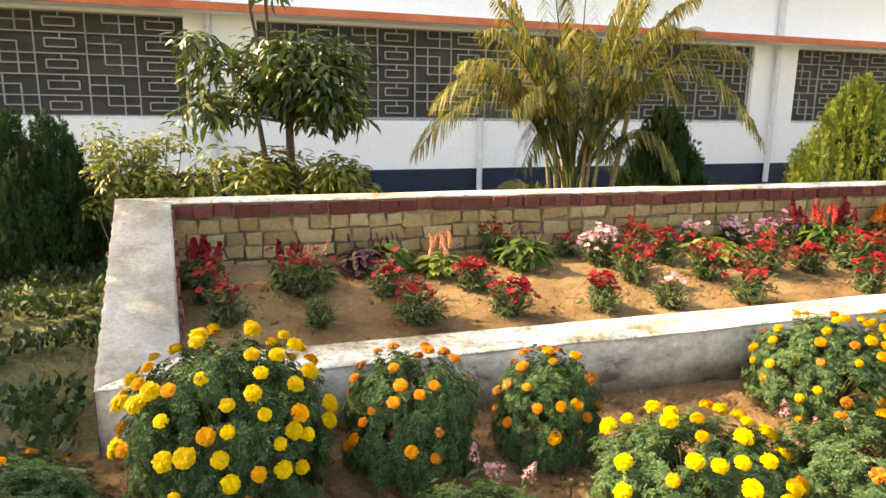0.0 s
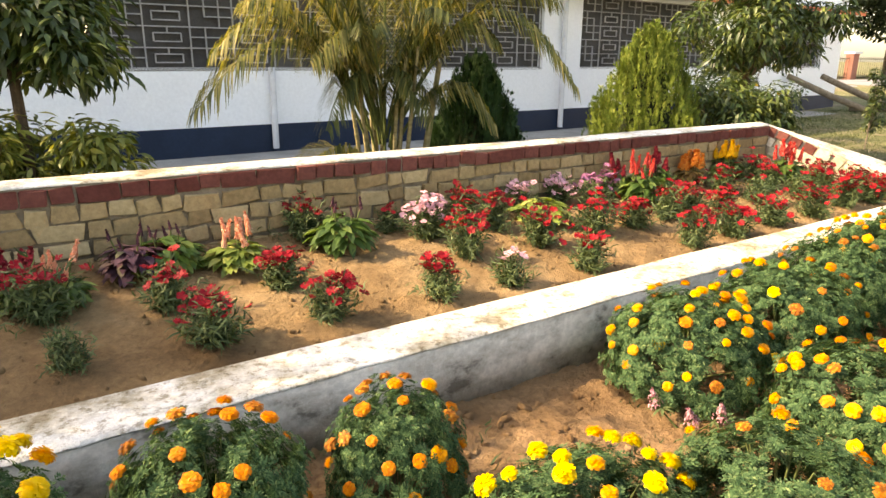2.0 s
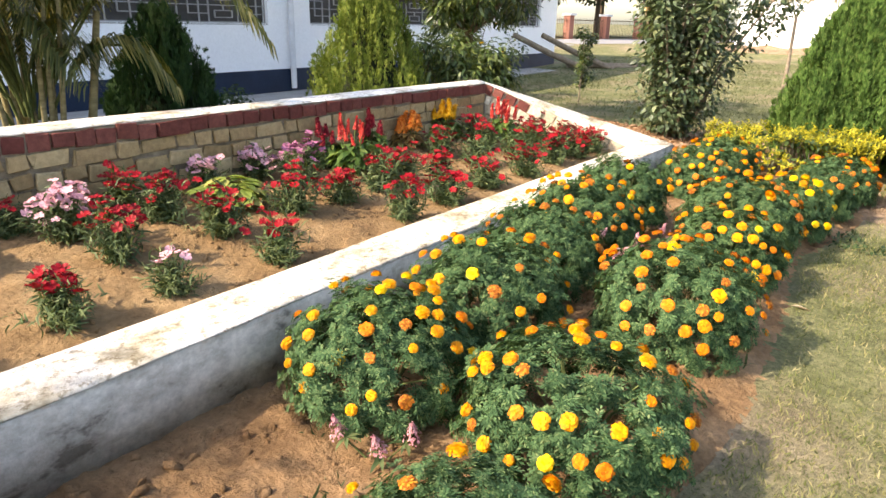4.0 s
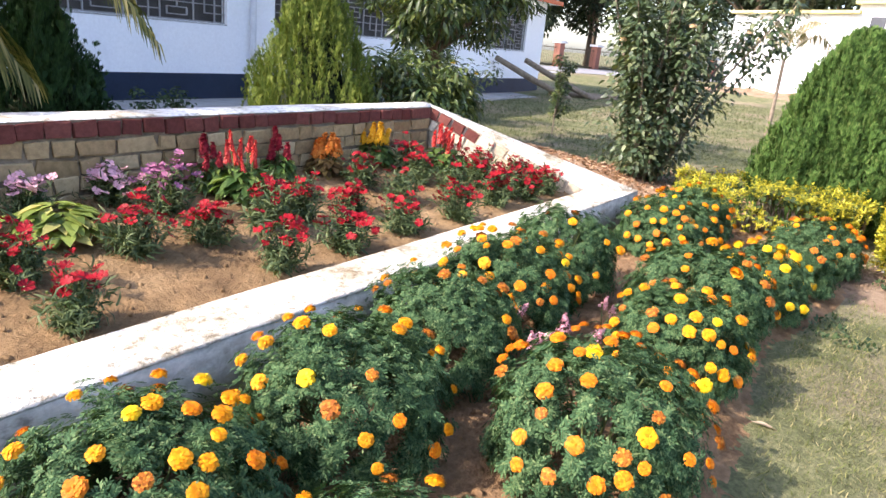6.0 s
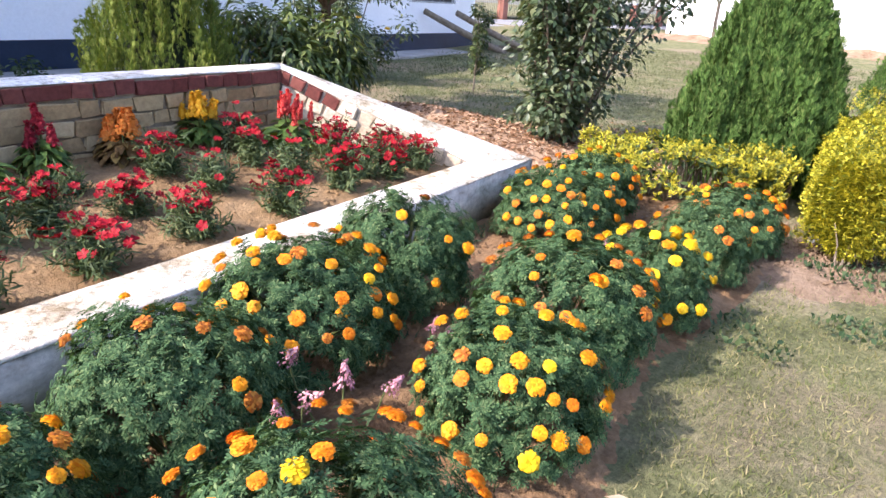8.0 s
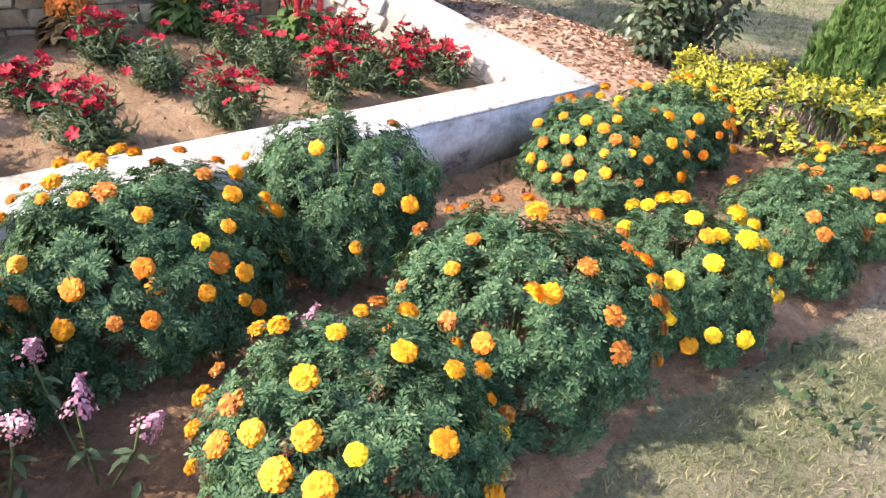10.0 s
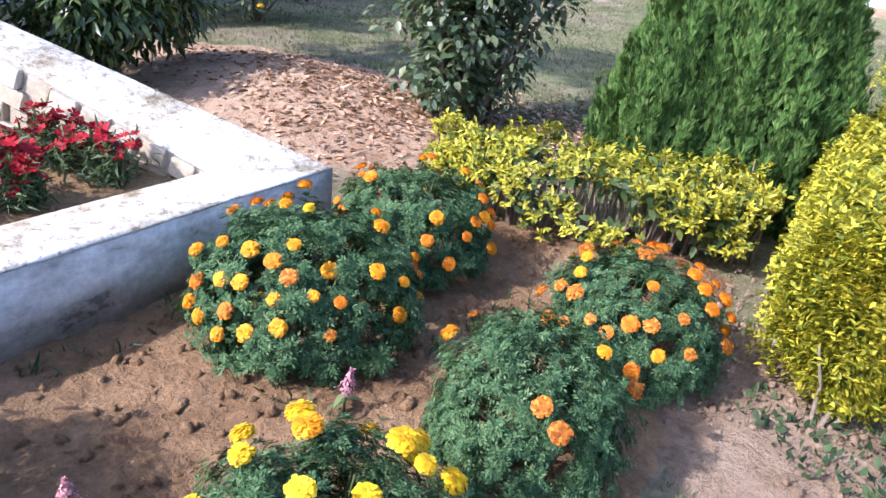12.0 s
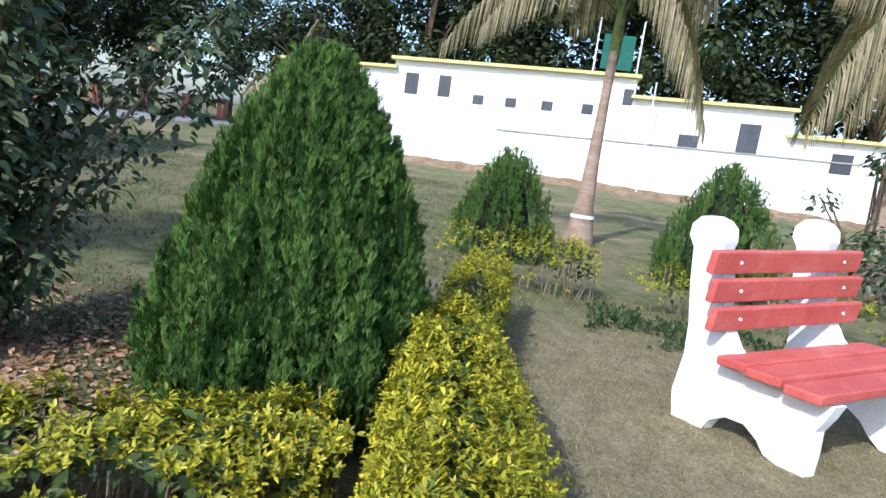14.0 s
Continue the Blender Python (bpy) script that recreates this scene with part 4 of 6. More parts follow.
for i, (x, y, key, c, s) in enumerate(((2.91, 4.90, "pale", 34, 1.3), (3.68, 5.26, "pale", 14, 1.0), (4.05, 5.34, "pale", 22, 1.15), (3.07, 4.26, "pale", 4, 1.1), (4.26, 5.20, "mauve", 26, 1.3), (1.18, 3.97, "pale", 0, 0.85), (2.73, 5.06, "red", 2, 0.95), (5.06, 5.28, "pale", 0, 0.7), (5.65, 5.09, "red", 3, 1.2), (6.12, 5.12, "red", 2, 1.15))):
    dianthus(40 + i, x, y, key, c, s)
plume_plant(0, 0.52, 4.53, "wine", "dark red", 6, 0.25, 0.9)
plume_plant(1, 0.98, 4.50, "wine", "deep crimson", 3, 0.28, 0.8)
plume_plant(13, 1.10, 4.50, "peach", "pale peach", 6, 0.23, 1.0, 0, "salvia_plant", "salvia")
plume_plant(2, 1.40, 4.72, "purple", "dull purple-leaved", 5, 0.27, 1.2, 1, "coleus_plant", "purple coleus")
plume_plant(3, 1.54, 4.78, "purple", "dark purple-leaved", 5, 0.29, 1.2, 0, "coleus_plant", "purple coleus")
plume_plant(4, 1.84, 4.76, "peach", "peach-coloured", 9, 0.21, 1.15, 2, "salvia_plant", "salvia")
plume_plant(5, 2.39, 4.84, "purple", "dusky purple", 6, 0.34, 1.3, 0, "coleus_plant", "purple coleus")
plume_plant(6, 3.74, 5.06, "pale", "pale leafy", 0, 0.24, 1.4, 2, "salvia_plant", "salvia")
plume_plant(7, 4.58, 5.42, "wine", "wine red", 5, 0.28, 0.8)
plume_plant(8, 4.70, 5.28, "scarlet", "scarlet", 10, 0.34, 1.25, 0, "salvia_plant", "salvia")
plume_plant(9, 5.04, 5.52, "wine", "wine red", 5, 0.29, 0.85)
plume_plant(10, 5.44, 5.60, "orange", "burnt orange", 8, 0.24, 1.05, 3)
plume_plant(11, 5.92, 5.70, "golden", "golden yellow", 8, 0.27, 1.1)
plume_plant(12, 6.44, 5.56, "scarlet", "bright scarlet", 13, 0.30, 1.4, 0, "salvia_plant", "salvia")


# ---- pink flowers among the marigolds ----
PINKHEAD = []
for s in range(3):
    me = plume_mesh("flower_head", np.random.default_rng(140 + s), 0.07, 0.034, 150)
    me.materials.append(ROSEPINK)
    PINKHEAD.append(me)


def pink_tuft(i, heads):
    """A spindly plant: a few ragged heads on thin stalks over narrow leaves."""
    rng = np.random.default_rng(700 + i)
    x, y = sum(q[0] for q in heads) / len(heads), sum(q[1] for q in heads) / len(heads)
    z = strip_z(x, y)
    t = thing("pink_flower_plant", x, y, z, "spindly plant with ragged pink blooms between the marigolds", "flower")
    st, P, U = [], [], []
    for k, (hx, hy, hz) in enumerate(heads):
        v = Vector((hx - x, hy - y, hz - z))
        st.append([(v.x * 0.2, v.y * 0.2, -0.01, 0.004), (v.x * 0.8, v.y * 0.8, v.z * 0.6, 0.003), (v.x, v.y, v.z, 0.003)])
        s = rng.uniform(0.85, 1.15)
        place(t, "flower_head", PINKHEAD[k % 3], Matrix.Translation((v.x, v.y, v.z - 0.03)) @ pose(0, 0, 0, rng.normal() * 18, rng.normal() * 18, rng.random() * 360) @ Matrix.Diagonal((s, s, s, 1)))
        for q in range(6):
            g = rng.random() * 6.28
            P.append((v.x * 0.8, v.y * 0.8, v.z * rng.uniform(0.25, 0.75)))
            U.append((math.cos(g), math.sin(g), 0.25))
    n = len(P)
    lf = scatter("foliage", simple_leaf(0.16, 0.05, 0.35), np.array(P), frames_from(np.array((0, 0, 1.0)) + unit(rng, n) * 0.25, np.array(U), rng), 0.035 + 0.025 * rng.random(n))
    lf.materials.append(TUFT)
    place(t, "foliage", lf, Matrix())
    bs = tubes("branching_stem", st, 4)
    bs.materials.append(STEM)
    place(t, "branching_stem", bs, Matrix())
    return t


HEADS = [[(4.83, 3.38, 0.27), (4.95, 3.45, 0.24)], [(5.05, 3.40, 0.26), (5.14, 3.32, 0.25), (5.00, 3.60, 0.28)], [(5.56, 3.55, 0.20), (5.66, 3.54, 0.15)], [(6.36, 3.68, 0.18)], [(7.02, 3.69, 0.12)],
         [(3.15, 3.26, 0.11), (3.20, 3.12, 0.10), (3.30, 3.09, 0.11)], [(1.77, 2.86, 0.20), (1.83, 2.76, 0.20), (1.92, 2.74, 0.19)]]
for i, q in enumerate(HEADS):
    pink_tuft(i, q)


# ---- conical thujas ----
SPRAY = thuja_spray()


def thuja(i, x, y, h, r, mat, label, n, wide=0.62, peaks=1):
    rng = np.random.default_rng(800 + i)
    t = thing("thuja", x, y, ground_z(x, y) - 0.02, label, "thuja")
    per = 22
    m = n // per
    z = rng.random(m) ** 1.15
    g = rng.random(m) * 2 * math.pi
    prof = np.where(z < 0.2, 0.72 + 0.28 * np.sin(z / 0.2 * 1.57), (np.maximum(1 - z, 0) / 0.8) ** wide)
    lob = np.array([1 + 0.12 * noise.noise((math.cos(a) * 2.6 + i, math.sin(a) * 2.6, float(b) * h * 1.1)) + 0.26 * noise.noise((math.cos(a) * 6.5, math.sin(a) * 6.5 + i, float(b) * h * 1.7)) for a, b in zip(g, z)])
    rad = r * prof * lob * (0.76 + 0.24 * rng.random(m) ** 0.5)
    off = np.where(np.cos(g) > 0, 1, -1) * 0.16 * r * np.clip((z - 0.55) * 3, 0, 1) if peaks > 1 else 0.0
    c = np.stack([rad * np.cos(g) + off, rad * np.sin(g), 0.02 + z * h * 0.9], 1)
    out = np.stack([np.cos(g), np.sin(g), np.zeros(m)], 1)
    tang = np.stack([-np.sin(g), np.cos(g), np.zeros(m)], 1)
    plane = out * 0.7 + tang * rng.normal(size=(m, 1)) * 0.9
    axis = np.array((0, 0, 1.0)) + out * 0.12 + unit(rng, m) * 0.13
    c, plane, axis = (np.repeat(q, per, 0) for q in (c, plane, axis))
    n = m * per
    s0 = rng.random((n, 1))
    p = c + axis * (s0 * 0.26 - 0.10) + np.cross(axis, plane) * (rng.normal(size=(n, 1)) * 0.026 * (1.15 - s0)) + unit(rng, n) * 0.006
    p[:, 2] = np.maximum(p[:, 2], 0.02)
    nor = plane + unit(rng, n) * 0.25
    up = axis + np.cross(axis, plane) * rng.normal(size=(n, 1)) * 0.22 + unit(rng, n) * 0.12
    s = 0.034 + 0.042 * rng.random(n)
    part("foliage", scatter("foliage", SPRAY, p, frames_from(nor, up, rng), s), mat, t)
    # near-black filler cone: the shade deep between the sprays, put in as colour
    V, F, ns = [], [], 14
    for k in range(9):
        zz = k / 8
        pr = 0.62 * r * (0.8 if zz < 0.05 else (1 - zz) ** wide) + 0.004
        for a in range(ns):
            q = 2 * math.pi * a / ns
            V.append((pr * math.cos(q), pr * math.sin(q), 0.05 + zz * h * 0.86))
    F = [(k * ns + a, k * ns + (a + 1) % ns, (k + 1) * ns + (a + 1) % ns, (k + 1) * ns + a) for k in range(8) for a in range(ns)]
    part("inner_core", quick("inner_core", V, F), CORESHADE, t, "near-black filler cone for the shade inside the thuja")
    part("trunk", tubes("trunk", [[(0, 0, -0.03, 0.05), (0, 0, 0.4 * h, 0.04), (0, 0, 0.8 * h, 0.015)]], 7), BARK, t)
    return t


# colour of the filler cones, dark enough to stand for inner shade
CORESHADE = surface("thuja_inner_shade", [(0.3, (0.010, 0.016, 0.007)), (0.7, (0.03, 0.035, 0.018))], 10, 40, 0.95, 0.1, 0.6, 0.02, 0.5)
thuja(0, -1.25, 6.5, 1.2, 0.52, THUJADARK, "dark green bushy thuja on the rough grass", 21000, 0.5, 2)
thuja(1, 4.15, 6.85, 1.33, 0.48, THUJADARK, "dark green thuja behind the raised bed", 21000, 0.6)
thuja(2, 6.75, 7.75, 1.72, 0.68, THUJAGOLD, "golden-green conical thuja behind the raised bed", 28000, 0.62)
thuja(3, 9.75, 3.9, 1.70, 0.64, THUJA, "tall green conical thuja by the golden hedge", 120000, 0.56)
thuja(4, 15.3, 3.65, 1.32, 0.66, THUJA, "rounded green thuja behind the far hedge", 14000, 0.5, 2)
thuja(5, 15.4, 1.05, 1.55, 0.78, THUJA, "green thuja behind the bench", 14000, 0.62)


# ---- leafy shrubs and trees ----
def leaf_cloud(rng, centres, n, spread):
    c = np.array(centres, float)
    k = rng.integers(len(c), size=n)
    d = unit(rng, n)
    r = rng.random(n) ** 0.4
    return c[k, :3] + d * (r * c[k, 3])[:, None] * (1, 1, spread), d


def leafy_part(name, t, rng, centres, n, template, size, mat, spread=0.75, hang=0.0, label=""):
    p, d = leaf_cloud(rng, centres, n, spread)
    up = d * 0.8 + unit(rng, n) * 0.6 + np.array((0, 0, -hang))
    nor = np.array((0, 0, 0.8)) + d * 0.5 + unit(rng, n) * 0.5
    return part(name, scatter(name, template, p, frames_from(nor, up, rng), size * (0.65 + 0.6 * rng.random(n))), mat, t, label)


def limbs(rng, base, tips, r0):
    out = []
    for tx, ty, tz in tips:
        m = Vector((base[0] * 0.55 + tx * 0.45 + rng.normal() * 0.03, base[1] * 0.55 + ty * 0.45 + rng.normal() * 0.03, base[2] * 0.45 + tz * 0.55))
        out.append([(*base, r0), (*m, r0 * 0.7), (tx, ty, tz, r0 * 0.3)])
    return out


def limb_parts(t, paths):
    for q in paths:
        part("limb", tubes("limb", [q], 6), BARK, t)


LANCE = simple_leaf(0.15, 0.05, 0.3)
OVAL = simple_leaf(0.26, 0.06, 0.18)

# young tree with a flat crown over a low shrub, behind the bed's left end
rng = np.random.default_rng(900)
t = thing("young_tree", 0.78, 6.35, 0, "young tree with twin stems and a flat crown of lance leaves", "tree")
cs = [(rng.uniform(-0.58, 0.50), rng.uniform(-0.42, 0.42), 1.55 + rng.uniform(-0.28, 0.27), rng.uniform(0.15, 0.24)) for _ in range(48)] + [(rng.uniform(-0.25, 0.18), rng.uniform(-0.3, 0.1), rng.uniform(1.42, 1.8), 0.17) for _ in range(10)]
part("trunk", tubes("trunk", [[(0.02, 0, -0.05, 0.045), (0.03, 0, 0.8, 0.036), (0.02, 0, 1.35, 0.03)], [(-0.1, 0.03, -0.05, 0.03), (-0.16, 0.03, 0.8, 0.024), (-0.24, 0.0, 1.4, 0.018)]], 8), BARK, t, smooth=True)
limb_parts(t, limbs(rng, (0.02, 0, 1.2), [c[:3] for c in cs[:14]], 0.014) + limbs(rng, (-0.1, 0, 1.3), [(-0.28, 0, 2.6), (-0.16, 0.05, 2.7), (0.0, -0.02, 2.75)], 0.018))
leafy_part("crown", t, rng, cs + [(-0.05, 0, 2.25, 0.2), (0.08, 0, 2.4, 0.2), (-0.25, 0.1, 2.55, 0.2)], 3500, LANCE, 0.115, MANGO, 0.75, 0.5)

rng = np.random.default_rng(901)
t = thing("low_shrub", 0.55, 6.3, 0, "low shrub of glossy yellow-green leaves behind the bed", "shrub")
cs = [(rng.uniform(-1.0, 0.85), rng.uniform(-0.3, 0.3), rng.uniform(0.38, 0.90), rng.uniform(0.14, 0.22)) for _ in range(46)]
leafy_part("foliage", t, rng, cs, 5000, LANCE, 0.1, SHRUBLEAF, 0.8, 0.1)
part("branching_stem", tubes("branching_stem", [[(c[0] * 0.7, c[1] * 0.5, -0.05, 0.01), (c[0], c[1], c[2], 0.005)] for c in cs[:22]], 5), TWIG, t)
rng = np.random.default_rng(902)
t = thing("low_shrub", -0.35, 6.2, 0, "thin pale shrub with small dusty leaves and bare stems", "shrub")
cs = [(rng.uniform(-0.3, 0.35), rng.uniform(-0.2, 0.2), rng.uniform(0.55, 1.12), rng.uniform(0.09, 0.15)) for _ in range(30)]
leafy_part("foliage", t, rng, cs, 2000, OVAL, 0.05, SHRUBLEAF, 0.9)
part("branching_stem", tubes("branching_stem", [[(c[0] * 0.4, c[1] * 0.4, -0.05, 0.008), (c[0] * 0.8, c[1] * 0.7, c[2] * 0.6, 0.006), (c[0], c[1], c[2], 0.004)] for c in cs], 5), TWIG, t)

# round dark bush and the tree behind it, past the bed's far end
rng = np.random.default_rng(903)
t = thing("round_bush", 7.95, 7.6, 0, "round dark-leaved bush with drooping glossy leaves", "bush")
cs = [(0.62 * math.cos(a) * k, 0.55 * math.sin(a) * k, z, 0.24) for a, k, z in zip(rng.random(40) * 6.28, rng.random(40) ** 0.5, rng.uniform(0.25, 1.02, 40))]
leafy_part("foliage", t, rng, cs, 5200, LANCE, 0.1, MANGO, 0.85, 0.35)
part("branching_stem", tubes("branching_stem", limbs(rng, (0, 0, -0.03), [c[:3] for c in cs[:16]], 0.022), 5), BARK, t)
rng = np.random.default_rng(904)
t = thing("garden_tree", 9.0, 8.48, 0, "small dark-trunked tree with tiers of drooping leaves", "tree")
cs = [(rng.uniform(-0.95, 0.95), rng.uniform(-0.8, 0.8), rng.uniform(1.35, 2.0), 0.28) for _ in range(26)] + [(rng.uniform(-0.55, 0.55), rng.uniform(-0.5, 0.5), rng.uniform(2.0, 3.0), 0.26) for _ in range(20)] + [(rng.normal() * 0.75, rng.normal() * 0.75, rng.uniform(2.9, 4.1), 0.34) for _ in range(26)]
part("trunk", tubes("trunk", [[(0, 0, -0.05, 0.07), (0.03, 0.02, 0.7, 0.06), (0, 0, 1.5, 0.05), (0.02, 0, 2.6, 0.025)]], 9), BARK, t, smooth=True)
limb_parts(t, limbs(rng, (0, 0, 1.1), [c[:3] for c in cs[:18]], 0.025) + limbs(rng, (0, 0, 1.8), [c[:3] for c in cs[26:38]], 0.02))
leafy_part("crown", t, rng, cs, 9800, LANCE, 0.13, MANGO, 0.75, 0.5)

# tree beside the bed's end, whose shade falls on the coping and the rough grass
rng = np.random.default_rng(907)
t = thing("shade_tree", -3.45, 5.1, 0, "leafy tree shading the bed's end and the rough grass", "tree")
cs = [(rng.uniform(-1.5, 1.5), rng.uniform(-1.5, 1.0), rng.uniform(2.4, 3.9), 0.38) for _ in range(90)]
part("trunk", tubes("trunk", [[(0, 0, -0.05, 0.11), (0.05, 0.02, 1.2, 0.09), (0, 0, 2.6, 0.06), (0.02, 0, 3.8, 0.025)]], 9), BARK, t, smooth=True)
limb_parts(t, limbs(rng, (0, 0, 2.2), [q[:3] for q in cs[:14]], 0.03))
leafy_part("crown", t, rng, cs, 9500, LANCE, 0.15, MANGO, 0.8, 0.4)

# rose bush
rng = np.random.default_rng(905)
t = thing("rose_bush", 9.56, 5.70, 0, "tall rose bush of upright canes and dark glossy leaves", "rose bush")
tips = []
for k in range(24):
    a, s = rng.random() * 6.28, rng.uniform(0.2, 0.72)
    tips.append((s * math.cos(a), s * math.sin(a), rng.uniform(1.3, 2.5)))
tips += [(0.9, -0.5, 1.75), (1.15, -0.7, 1.55), (0.95, -0.85, 1.95)]
paths, cs = [], []
for a, b, c in tips:
    q = [(a * 0.12, b * 0.12, -0.04, 0.018), (a * 0.4, b * 0.4, c * 0.45, 0.014), (a * 0.8, b * 0.8, c * 0.82, 0.009), (a, b, c, 0.004)]
    paths.append(q)
    for f in np.linspace(0.12, 1.0, 9):
        i0 = min(2, int(f * 3))
        u = f * 3 - i0
        m = [q[i0][j] * (1 - u) + q[i0 + 1][j] * u for j in range(3)]
        cs.append((*m, 0.19 if f < 0.75 else 0.13))
for q in paths:
    part("cane", tubes("cane", [q], 6), TWIG, t, smooth=True)
cs += [(0.4 * math.cos(q * 1.7), 0.4 * math.sin(q * 1.7), 0.25 + 0.08 * q, 0.22) for q in range(14)]
leafy_part("foliage", t, rng, cs, 11500, OVAL, 0.078, ROSELEAF, 0.9, 0.1)
for k, (a, b, c) in enumerate(((-0.3, -0.45, 1.62), (0.1, -0.4, 1.85), (0.75, -0.55, 1.65), (-0.42, 0.2, 1.45), (0.35, -0.5, 2.05))):
    bm_ = BLOOM["amber"][k % 3].copy()
    bm_.materials.clear()
    bm_.materials.append(CREAM if k != 1 else ORANGEP)
    place(t, "rose", bm_, Matrix.Translation((a, b, c)) @ Matrix.Diagonal((0.07, 0.07, 0.07, 1)), "faded cream rose" if k != 1 else "orange rose")

# loose bush with yellow blooms on the far lawn
rng = np.random.default_rng(908)
t = thing("flowering_bush", 10.85, 10.2, 0, "loose dark bush with a few yellow blooms on the lawn", "bush")
cs = [(rng.normal() * 0.42, rng.normal() * 0.4, rng.uniform(0.25, 1.5), 0.22) for _ in range(36)]
leafy_part("foliage", t, rng, cs, 3800, OVAL, 0.075, ROSELEAF, 0.9, 0.1)
limb_parts(t, limbs(rng, (0, 0, -0.03), [q[:3] for q in cs[:12]], 0.016))
for k, (a, b, c) in enumerate(((-0.25, -0.5, 0.25), (-0.3, -0.5, 0.95), (0.3, -0.45, 0.8), (0.05, -0.5, 1.25))):
    place(t, "bloom", BLOOM["yellow"][k % 3], Matrix.Translation((a, b, c)) @ Matrix.Diagonal((0.08, 0.08, 0.06, 1)), "yellow bloom")

# thin young shrub on the lawn
rng = np.random.default_rng(906)
t = thing("thin_shrub", 11.9, 8.65, 0, "narrow dark young shrub on the open lawn", "shrub")
cs = [(rng.normal() * 0.09, rng.normal() * 0.09, z, 0.11) for z in np.linspace(0.35, 1.15, 9)]
leafy_part("foliage", t, rng, cs, 1300, OVAL, 0.055, MANGO, 1.0)
part("branching_stem", tubes("branching_stem", [[(0, 0, -0.03, 0.014), (0.02, 0, 0.6, 0.01), (0, 0, 1.15, 0.004)]] + limbs(rng, (0, 0, 0.25), [c[:3] for c in cs], 0.006), 5), TWIG, t)
for k, (x, y, hh) in enumerate(((5.15, 9.6, 0.5), (6.0, 10.2, 0.5), (6.6, 10.6, 0.35))):
    rng = np.random.default_rng(910 + k)
    t = thing("weed", x, y, 0, "small leafy weed by the building's foot", "weed")
    cs = [(rng.normal() * 0.12, rng.normal() * 0.1, rng.uniform(0.1, hh), 0.09) for _ in range(9)]
    leafy_part("foliage", t, rng, cs, 160, OVAL, 0.07, WEED, 0.9)
    part("branching_stem", tubes("branching_stem", limbs(rng, (0, 0, -0.02), [c[:3] for c in cs], 0.006), 4), STEM, t)


# ---- palms ----
def frond(rng, base, tip, mid_lift, n, ll, V, F, rach, droop=0.35, width=0.014):
    """Adds the leaflets of one arching frond to V and F, and its rib to rach."""
    b, e = np.array(base, float), np.array(tip, float)
    m = (b + e) / 2 + np.array((0, 0, mid_lift))
    curve = lambda s: b * (1 - s) ** 2 + 2 * m * s * (1 - s) + e * s * s
    rach.append([(*curve(s), 0.009 * (1 - s) + 0.003) for s in np.linspace(0, 1, 9)])
    for k in range(n):
        s = 0.18 + 0.82 * k / n
        p, q = curve(s), curve(min(1, s + 0.02))
        d = (q - p) / (np.linalg.norm(q - p) + 1e-9)
        side = np.cross(d, (0, 0, 1)); side /= np.linalg.norm(side) + 1e-9
        l = ll * math.sin(math.pi * (0.12 + 0.83 * s)) ** 0.6 * rng.uniform(0.85, 1.1)
        for g in (-1, 1):
            w = side * g * 0.75 + d * 0.75 + np.array((0, 0, 0.15)) + rng.normal(size=3) * 0.08
            w /= np.linalg.norm(w)
            p1 = p + w * l * 0.5
            p2 = p + w * l * (0.92 - droop * 0.25) + np.array((0, 0, -l * droop))
            c = np.cross(w, (0, 0, 1)); c /= np.linalg.norm(c) + 1e-9
            wd = width * rng.uniform(0.8, 1.2)
            k0 = len(V)
            V += [p - c * wd * 0.4, p + c * wd * 0.4, p1 + c * wd, p1 - c * wd, p2 + c * wd * 0.15, p2 - c * wd * 0.15]
            F += [(k0, k0 + 1, k0 + 2, k0 + 3), (k0 + 3, k0 + 2, k0 + 4, k0 + 5)]


rng = np.random.default_rng(920)
t = thing("areca_palm", 3.22, 6.6, 0, "clump of areca palm with arching yellowing fronds", "palm")
stems = []
for k in range(12):
    a, r = rng.random() * 6.28, rng.uniform(0.03, 0.2)
    x0, y0 = r * math.cos(a), r * math.sin(a)
    stems.append([(x0, y0, -0.05, 0.022), (x0 * 1.6, y0 * 1.6, 0.6, 0.018), (x0 * 2.4, y0 * 2.4, rng.uniform(1.0, 1.45), 0.012)])
stems.append([(0.22, -0.1, -0.05, 0.03), (0.3, -0.12, 0.6, 0.028), (0.42, -0.12, 1.3, 0.02)])
CANE = surface("palm_cane", [(0.3, (0.16, 0.13, 0.06)), (0.7, (0.33, 0.28, 0.15))], 8, 40, 0.8, 0.2, 0.4, 0.005, 0.4, stretch=(1, 1, 4))
for q in stems:
    part("cane", tubes("cane", [q], 7), CANE, t, smooth=True)
